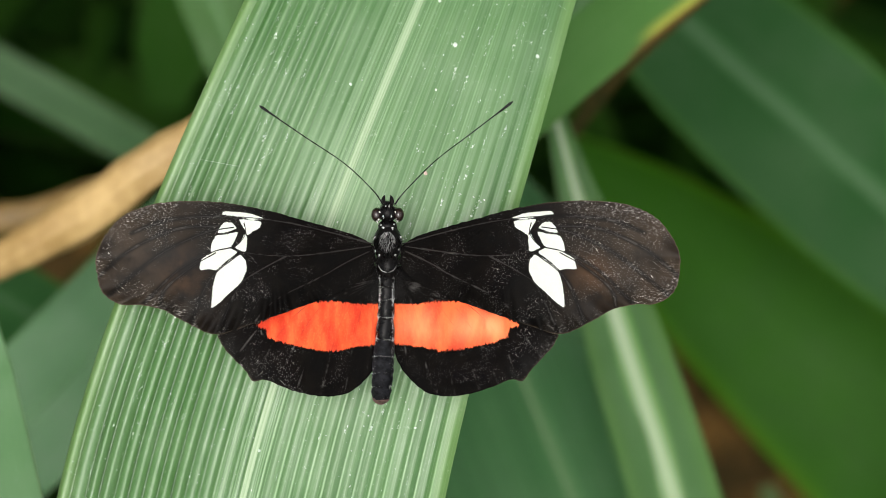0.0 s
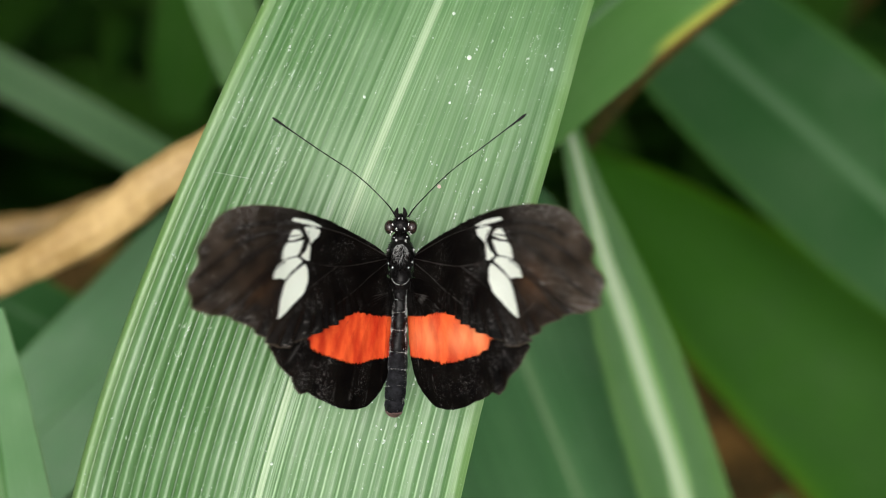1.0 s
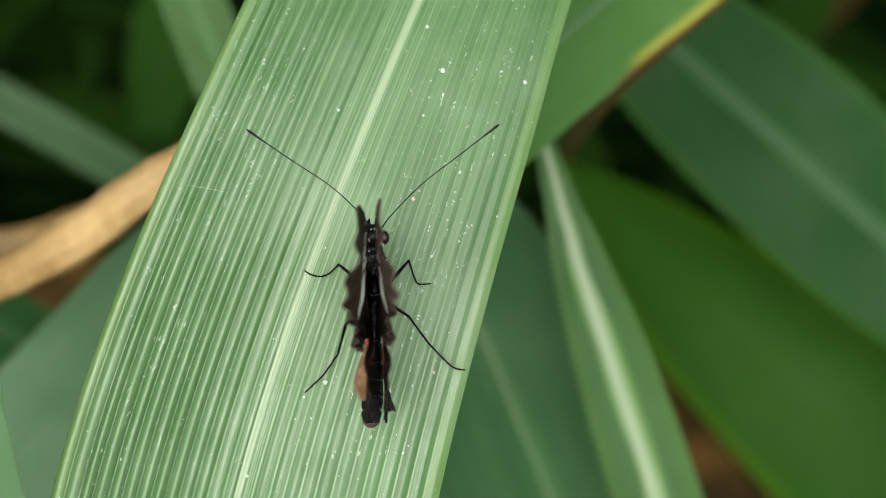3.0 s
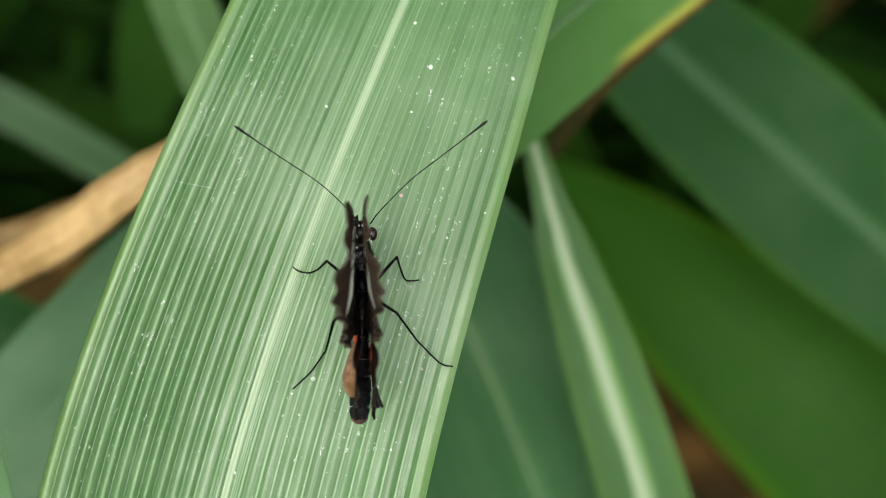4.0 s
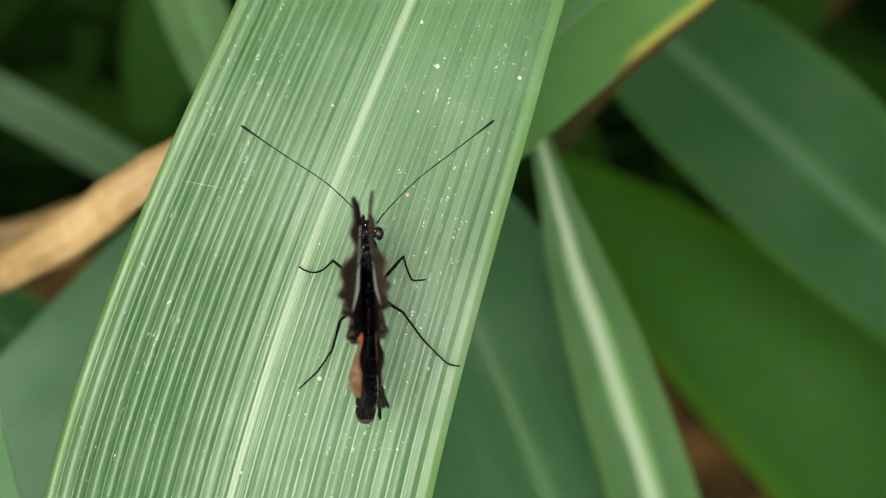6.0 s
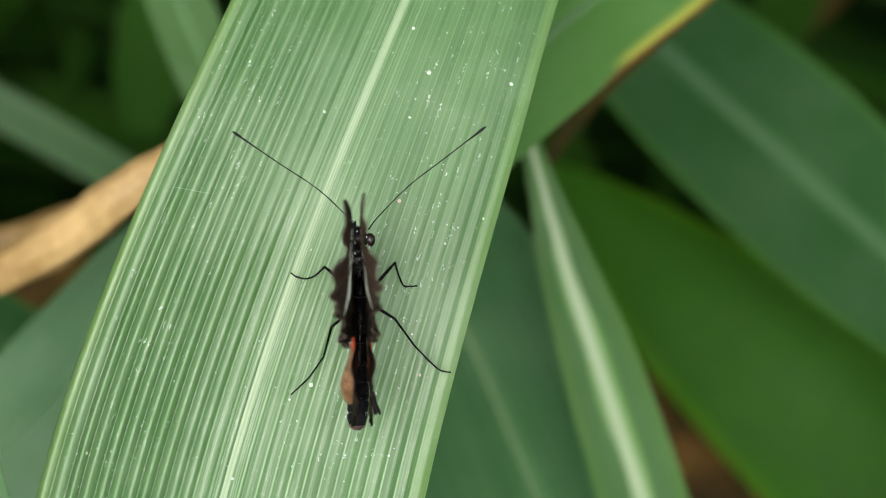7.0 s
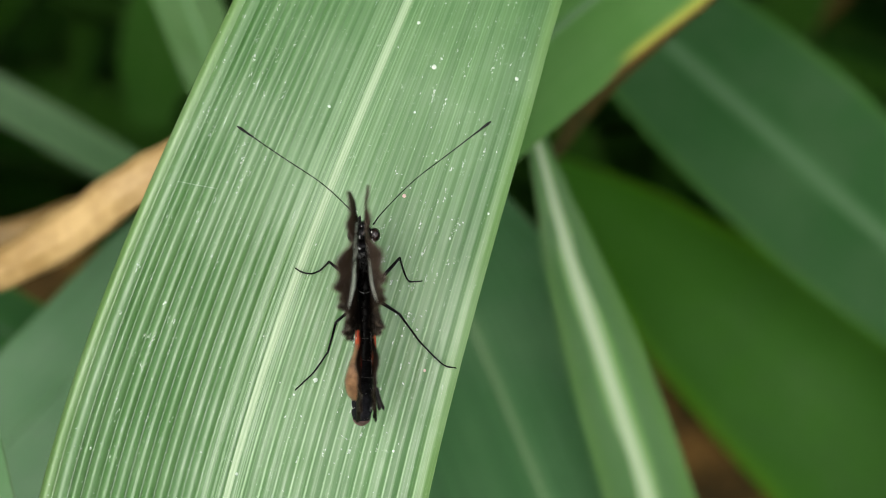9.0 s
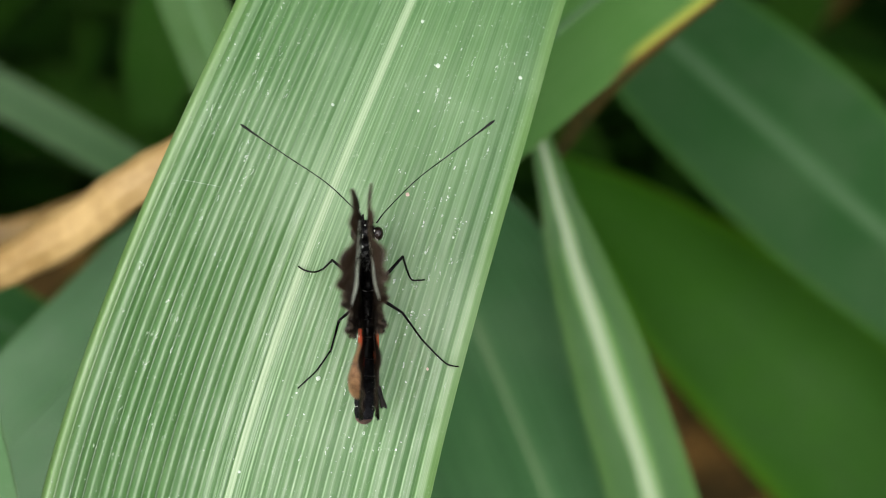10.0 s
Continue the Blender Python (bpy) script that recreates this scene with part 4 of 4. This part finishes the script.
def wing_lobe(wing_ob, side):
    """The hind lobe of the wing is rolled under, into a dark tube with a torn end."""
    rows, cols = 20, 12
    co = np.zeros((rows, cols, 3))
    for i in range(rows):
        f = i / (rows - 1)
        r = 0.26 + 0.16 * f + 0.04 * math.sin(f * 9)
        for j in range(cols):
            a = radians(-30 + 250 * j / (cols - 1))
            co[i, j] = ((9.4 + r * math.cos(a)) * side, -9.8 - 2.6 * f - 0.2 * math.sin(j * 1.9) * (f > 0.9), -0.45 - 0.6 * f - r * math.sin(a))
    ob = mesh_part("rolled_lobe", grid_mesh("rolled_lobe", co / 1000), VEIN, wing_ob, "dark rolled wing lobe")
    ob.modifiers.new("thickness", "SOLIDIFY").thickness = 0.00008


wing_lobe(hindwing_right, 1)


def wing_tuft(wing_ob, side):
    """Long dark hairs fanned out over the root of the hindwing."""
    rng = random.Random(60 + side)
    bm = bmesh.new()
    for _ in range(190):
        f = rng.random()
        x0, y0 = rng.uniform(-0.3, 0.9), rng.uniform(1.6, -1.2)
        a = radians(-92 + 62 * f + rng.uniform(-8, 8))
        n = rng.uniform(1.2, 3.0)
        base = Vector((x0 * side, y0, 0.15 + rng.uniform(0, 0.25)))
        way = Vector((math.cos(a) * side, math.sin(a), rng.uniform(-0.05, 0.08))) * n
        w = Vector((-way.y, way.x, 0)).normalized() * 0.022
        v = [bm.verts.new((base + w) / 1000), bm.verts.new((base - w) / 1000), bm.verts.new((base + way) / 1000)]
        bm.faces.new(v)
    part("hair_tuft", bm, FUZZ, wing_ob, "", "stuff")


wing_tuft(hindwing_right, 1)
wing_tuft(hindwing_left, -1)


def hairs(name, parent, count, origin, radii, length, material, seed, back=0.6, rise=0.15):
    """Short lying hairs over an ellipsoid, joined into one piece."""
    rng = random.Random(seed)
    bm = bmesh.new()
    for i in range(count):
        a, z = rng.uniform(0, 2 * math.pi), rng.uniform(0.0, 1)
        k = math.sqrt(1 - z * z)
        n = Vector((k * math.cos(a), k * math.sin(a), z))
        p = Vector(origin) + Vector((n.x * radii[0], n.y * radii[1], n.z * radii[2]))
        way = (n * 0.5 + Vector((rng.uniform(-0.4, 0.4), -back, rise))).normalized() * length * rng.uniform(0.5, 1.2)
        side = way.orthogonal().normalized() * 0.022
        other = way.cross(side).normalized() * 0.022
        v = [bm.verts.new((p + side) / 1000), bm.verts.new((p - side * 0.5 + other) / 1000), bm.verts.new((p - side * 0.5 - other) / 1000), bm.verts.new((p + way) / 1000)]
        for q in ((0, 1, 3), (1, 2, 3), (2, 0, 3)):
            bm.faces.new([v[w] for w in q])
    return part(name, bm, material, parent, "", "stuff")


def flakes(bm, centre, spread, count, rng, size=0.05):
    """A cluster of tiny pale scales."""
    for _ in range(count):
        c = Vector(centre) + Vector((rng.gauss(0, spread[0]), rng.gauss(0, spread[1]), rng.gauss(0, spread[2])))
        k = size * rng.uniform(0.5, 1.2)
        turn = Euler((rng.uniform(-0.6, 0.6), rng.uniform(-0.6, 0.6), rng.uniform(-0.8, 0.8))).to_matrix()
        v = [bm.verts.new((c + turn @ Vector(q) * k) / 1000) for q in ((-0.5, -1, 0), (0.5, -1, 0), (0.6, 0.6, 0.12), (0, 1.1, 0.16), (-0.6, 0.6, 0.12))]
        bm.faces.new(v)


def build_body():
    spots = random.Random(77)
    # thorax: three fused lumps
    bm = bmesh.new()
    ball(bm, mm(0, 0.6, 0), mm(1.75, 2.5, 1.9))
    ball(bm, mm(0, -2.2, -0.2), mm(1.45, 2.0, 1.6))
    ball(bm, mm(0, 2.7, -0.1), mm(1.2, 0.9, 1.2))
    thorax = part("thorax", bm, BLACK, butterfly, "black hairy thorax")
    hairs("hair", thorax, 420, (0, 0.4, 0), (1.75, 2.6, 1.9), 0.8, FUZZ, 2)
    hairs("collar_hair", thorax, 260, (0, -2.4, -0.2), (1.6, 2.2, 1.6), 1.7, FUZZ, 3, 0.9)
    bm = bmesh.new()
    ball(bm, mm(0, 0.75, 1.5), mm(0.8, 0.95, 0.42))
    ball(bm, mm(0, -0.5, 1.62), mm(0.06, 1.2, 0.30))
    plate = part("shield", bm, BLACK, thorax, "silver-haired shield on the back")
    hairs("shield_hair", plate, 240, (0, 0.95, 1.58), (0.85, 1.15, 0.38), 0.55, SILVER, 5, 1.0, 0.0)
    for x, y, z, r in ((-0.5, 2.5, 1.05, 0.26), (0.62, 2.5, 1.05, 0.26), (-1.55, 1.35, 0.7, 0.24), (1.55, 1.4, 0.7, 0.24), (-1.45, -0.3, 1.1, 0.22),
                       (-0.95, -0.8, 1.45, 0.2), (0.95, -0.8, 1.45, 0.2), (1.4, -0.1, 1.1, 0.2), (-0.75, 2.9, 0.9, 0.12), (0.8, 2.95, 0.9, 0.12)):
        bm = bmesh.new()
        flakes(bm, (x * 1.02, y, z * 1.1 + 0.1), (r * 0.22, r * 0.3, 0.04), 16, spots, 0.06)
        part("scale_spot", bm, WHITE_SCALE, thorax)
    for s in (-1, 1):
        mesh_part("pale_line", tube_mesh("pale_line", [mm(s * 1.1, -2.1, 1.0), mm(s * 0.75, -2.65, 1.25), mm(s * 0.1, -2.95, 1.38)], [0.00004, 0.00006, 0.00004], 12, 6), SILVER, thorax)

    # head
    bm = bmesh.new()
    ball(bm, mm(0, 4.35, -0.1), mm(1.15, 1.15, 1.05))
    ball(bm, mm(0, 5.25, -0.2), mm(0.7, 0.6, 0.7))
    head = part("head", bm, BLACK, butterfly, "small black head with white dots")
    hairs("hair", head, 160, (0, 4.5, -0.1), (1.1, 1.2, 1.0), 0.5, FUZZ, 7, -0.3)
    for s in (-1, 1):
        bm = bmesh.new()
        ball(bm, mm(s * 1.35, 4.15, -0.05), mm(0.68, 0.88, 0.85), 28, 18)
        part("eye", bm, EYE, head, "glossy dark round eye")
        mesh_part("palp", tube_mesh("palp", [mm(s * 0.35, 5.2, -0.1), mm(s * 0.52, 5.75, 0.15), mm(s * 0.46, 6.25, 0.3), mm(s * 0.32, 6.55, 0.35)], [0.00026, 0.00032, 0.0002, 0.00003], 14, 8, 0.2), FUZZ, head, "pointed hairy palp")
        for x, y, z, r in ((0.5, 3.95, 0.85, 0.2), (0.95, 4.45, 0.68, 0.16), (0.2, 5.2, 0.55, 0.13), (1.25, 3.3, 0.55, 0.2), (1.05, 3.55, 0.7, 0.15)):
            bm = bmesh.new()
            flakes(bm, (s * x, y, z + 0.12), (r * 0.22, r * 0.45, 0.03), 13, spots, 0.055)
            part("scale_spot", bm, WHITE_SCALE, head)

    # abdomen: overlapping rings that bend slightly to one side
    axis = [(-0.11, -3.33, 0.00), (-0.15, -6.25, 0.20), (-0.36, -11.11, 0.10), (-0.65, -15.28, -0.30), (-0.93, -19.17, -1.00)]
    path = spline(axis, 121)
    cuts = (0, 0.13, 0.25, 0.37, 0.50, 0.63, 0.75, 0.86, 0.95, 1.0)
    wide = np.interp(cuts, [0, 0.15, 0.35, 0.55, 0.75, 0.9, 1], [1.05, 0.92, 1.0, 1.22, 1.3, 1.18, 0.98])
    for k in range(len(cuts) - 1):
        last = k == len(cuts) - 2
        pts = path[int(cuts[k] * 120): int(cuts[k + 1] * 120) + 3]
        r0, r1 = wide[k], wide[k + 1]
        radii = [r0 * 0.93, r0 * 1.02, (r0 + r1) / 2 * 1.04, r1 * 1.03, r1 * 0.90] if not last else [r0, r0 * 0.96, r0 * 0.85, r0 * 0.66, r0 * 0.4]
        mat = TAIL if last else (GREY_BELLY if k > 3 else BLACK)
        seg = mesh_part("abdomen_segment", tube_mesh("abdomen_segment", [tuple(np.array(pts[i]) / 1000) for i in np.linspace(0, len(pts) - 1, 4).astype(int)],
                        [r / 1000 for r in radii], 14, 28, 0.10, k), mat, butterfly, "pinkish brown abdomen tip" if last else "")
        # broken pale lines of scales: a hind border and a stripe on both flanks
        c = np.array(pts[-3])
        rng = random.Random(40 + k)
        bm = bmesh.new()
        thick = (0.4, 0.5, 0.9, 1.0, 1.0, 0.4, 0.2, 0.1, 0.0)[k]
        for j in range(int(60 * thick)):
            a = radians(rng.uniform(8, 172))
            if noise.noise(Vector((a * 3, k, 0))) > -0.25:
                r = r1 * 1.06
                flakes(bm, c + np.array((math.cos(a) * r, 0.16 * math.sin(a * 2 + k) * 0.4, math.sin(a) * r)), (0.02, 0.045, 0.02), 1, rng, 0.034)
        flank = (0.7, 1.3, 1.4, 1.0, 0.35, 0.15, 0.1, 0.05, 0.0)[k]
        for side in (-1, 1):
            for j in range(int(60 * flank)):
                f = rng.random()
                m0 = np.array(pts[int(f * (len(pts) - 1))])
                r = (r0 + (r1 - r0) * f) * 1.05
                a = radians(36 + rng.gauss(0, 6))
                flakes(bm, m0 + np.array((side * math.cos(a) * r, 0, math.sin(a) * r)), (0.03, 0.03, 0.02), 1, rng, 0.042)
        if not bm.faces:
            bm.free()
            continue
        part("pale_scales", bm, WHITE_SCALE, seg, "broken line of white scales", "stuff")


build_body()


def antenna(points):
    """A jointed whip with a slender club; returns it and its base."""
    root = mesh_part("antenna", tube_mesh("antenna", [mm(*p) for p in points], [0.00011, 0.00007, 0.000062, 0.00007, 0.00009], 60, 8, 0.1), BLACK, butterfly, "thin black antenna")
    end, before = Vector(points[-1]), Vector(points[-2])
    way = (end - before).normalized()
    mesh_part("club", tube_mesh("club", [(end - way * 2.6) / 1000, (end - way * 1.4) / 1000, (end - way * 0.4) / 1000, (end + way * 0.15) / 1000],
              [0.00009, 0.00014, 0.00019, 0.00007], 18, 10, 0.06), BLACK, root, "slender black club")
    return root, Vector(points[0]) / 1000


feelers = [
    antenna([(-0.55, 5.42, 0.50), (-1.80, 7.15, 0.90), (-5.26, 10.42, 1.40), (-10.12, 13.69, 1.80), (-15.45, 17.37, 2.20)]),
    antenna([(0.91, 5.41, 0.50), (2.09, 6.94, 0.90), (5.84, 10.68, 1.40), (10.01, 13.87, 1.80), (15.22, 17.82, 2.20)])]


def leg(points):
    """Coxa, femur, tibia and a five-jointed foot with small claws."""
    p = [Vector(q) for q in points]
    root = mesh_part("leg", tube_mesh("leg", [p[0] / 1000, (p[0] + p[1]) / 2000, p[1] / 1000], [0.00026, 0.00022, 0.00016], 14, 8, 0.1), BLACK, butterfly, "thin black jointed leg")
    mesh_part("tibia", tube_mesh("tibia", [p[1] / 1000, (p[1] + p[2]) / 2000, p[2] / 1000], [0.00017, 0.00013, 0.00012], 14, 8, 0.12), BLACK, root)
    foot = spline(p[2:], 16)
    mesh_part("foot", tube_mesh("foot", [tuple(q / 1000) for q in foot], [0.00012, 0.00011, 0.00010, 0.00009], 40, 7, 0.35), BLACK, root)
    bm = bmesh.new()
    rng = random.Random(int(abs(p[0].x) * 100 + abs(p[-1].y) * 10))
    for i in range(40):
        f = rng.random()
        q = p[1].lerp(p[2], f)
        w = Vector((rng.uniform(-1, 1), rng.uniform(-1, 1), rng.uniform(-1, 1))).normalized() * 0.34 + (p[2] - p[1]).normalized() * 0.2
        s = w.orthogonal().normalized() * 0.02
        v = [bm.verts.new((q + s) / 1000), bm.verts.new((q - s) / 1000), bm.verts.new((q + w) / 1000)]
        bm.faces.new(v)
    for s in (-1, 1):
        q, d = p[-1], (p[-1] - p[-2]).normalized()
        e = d.cross(Vector((0, 0, 1))).normalized() * s
        v = [bm.verts.new(q / 1000), bm.verts.new((q + d * 0.1 + e * 0.05) / 1000), bm.verts.new((q + d * 0.28 + e * 0.22) / 1000)]
        bm.faces.new(v)
    part("spines", bm, BLACK, root, "", "stuff")


leg([(-1.10, -1.84, -1.80), (-4.44, 0.97, -3.40), (-5.77, -0.14, -5.80), (-6.89, -0.47, -6.90), (-8.11, -0.23, -7.25), (-8.89, 0.29, -7.40)])
leg([(1.35, -1.90, -1.80), (4.28, 1.23, -3.40), (4.70, -0.41, -6.00), (5.23, -1.64, -7.00), (6.08, -1.81, -7.30), (6.93, -1.76, -7.45)])
leg([(1.30, -3.79, -1.80), (4.10, -5.72, -3.20), (6.39, -9.16, -5.60), (8.59, -11.60, -6.80), (9.71, -12.51, -7.30), (10.91, -12.76, -7.50)])
leg([(-0.81, -4.15, -1.80), (-3.79, -6.50, -3.40), (-4.96, -10.27, -5.40), (-6.85, -12.76, -6.70), (-8.19, -14.03, -7.20), (-9.29, -15.00, -7.40)])


# ---- movement ----
def wing_rows(side, hinge, table):
    """Rows of seconds, opening from flat, pitch and sweep in degrees."""
    rows = []
    for t, a, pitch, sweep in table:
        turn = Matrix.Rotation(radians(pitch), 4, "X") @ Matrix.Rotation(radians(sweep), 4, "Z") @ Matrix.Rotation(radians(-a * side), 4, "Y")
        rows.append((t, Matrix.Translation((hinge[0] * side / 1000, hinge[1] / 1000, 0)) @ turn))
    return rows


def motions():
    shift = lambda x, y, turn: SLOPE @ Matrix.Translation((BODY + Vector((x, y, 0))) / 1000) @ pose(0, 0, 0, 0, 0, turn)
    walk(butterfly, [(0, shift(0, 0, 0)), (1.0, shift(-0.02, 0.1, 0.15)), (1.5, shift(-0.1, 0.2, 0.8)), (2.0, shift(-0.15, 0.25, 1.3)), (2.5, shift(-0.15, 0.28, 1.5)), (10, shift(-0.15, 0.28, 1.5))])
    for feeler, base in feelers:
        steady = lambda turn, x=0.0: Matrix.Translation(base + Vector((x, 0, 0)) / 1000) @ pose(0, 0, 0, 0, 0, turn) @ Matrix.Translation(-base)
        walk(feeler, [(0, steady(0)), (1.0, steady(-0.1)), (1.5, steady(-0.7, 0.1)), (2.0, steady(-1.1, 0.2)), (2.5, steady(-1.3, 0.25)), (10, steady(-1.3, 0.3))])
    walk(forewing_right, wing_rows(1, FORE_HINGE, [
        (0, 2.0, 0.0, 0.0), (.3, 22.0, 0.0, 1.2), (.5, 29.5, 0.0, 1.9), (.7, 38.0, -0.2, 1.6), (.9, 47.0, -0.5, 1.3), (1, 57.5, -0.8, 2.5), (1.1, 67.5, -1.2, 3.7), (1.2, 78.2, -4.0, 2.8), (1.3, 83.5, -5.0, 2.7), (1.4, 88.4, -5.2, 2.5), (1.5, 91.6, -5.3, 2.5), (1.8, 92.6, -5.4, 2.5), (2.5, 93.7, -5.8, 2.7), (4.5, 94.4, -6.1, 2.9), (7, 94.5, -8.0, 3.1), (10, 94.5, -8.8, 3.3)]))
    walk(forewing_left, wing_rows(-1, FORE_HINGE, [
        (0, 2.0, 0.0, 0.0), (.3, 22.0, -0.2, -0.3), (.5, 29.5, -0.4, -0.5), (.7, 38.0, -0.8, -0.5), (.9, 47.0, -1.2, -0.4), (1, 57.5, -1.2, -1.5), (1.1, 67.5, -1.2, -2.8), (1.2, 82.0, -2.2, -2.4), (1.3, 87.0, -2.8, -1.8), (1.4, 90.5, -3.8, -1.2), (1.5, 93.2, -3.8, -1.4), (1.8, 94.2, -4.0, -1.9), (2.5, 95.2, -4.3, -2.7), (4.5, 95.7, -4.6, -2.7), (7, 95.8, -6.6, -2.6), (10, 95.8, -7.6, -2.6)]))
    walk(hindwing_right, wing_rows(1, HIND_HINGE, [
        (0, 0.0, 0.0, 0.0), (.3, 14.0, -0.2, 0.9), (.5, 24.0, -0.3, 1.4), (.7, 32.0, -0.4, 1.6), (.9, 39.0, -0.5, 1.9), (1, 48.0, -1.4, 2.1), (1.1, 59.0, -2.3, 2.3), (1.2, 72.0, -3.8, 3.1), (1.3, 80.4, -3.9, 2.5), (1.4, 83.0, -4.0, 1.9), (1.5, 85.0, -3.6, 1.7), (1.8, 87.5, -2.5, 1.2), (2.5, 89.0, 0.0, 0.3), (4.5, 89.3, 0.0, 0.2), (7, 89.6, 0.0, 0.2), (10, 90.0, 0.0, 0.1)]))
    walk(hindwing_left, wing_rows(-1, HIND_HINGE, [
        (0, 0.0, 0.0, 0.0), (.3, 14.0, -0.6, -0.6), (.5, 24.0, -0.9, -1.1), (.7, 32.0, -1.3, -1.1), (.9, 39.7, -1.7, -1.1), (1, 49.0, -2.3, -1.6), (1.1, 61.7, -2.9, -2.3), (1.2, 76.5, -4.1, -2.8), (1.3, 81.5, -3.5, -2.5), (1.4, 84.5, -3.0, -2.3), (1.5, 87.5, -2.7, -2.3), (1.8, 90.0, -1.9, -2.5), (2.5, 93.4, 0.0, -2.5), (4.5, 93.8, 0.3, -2.5), (7, 93.9, 0.6, -2.5), (10, 93.9, 1.0, -2.5)]))


motions()
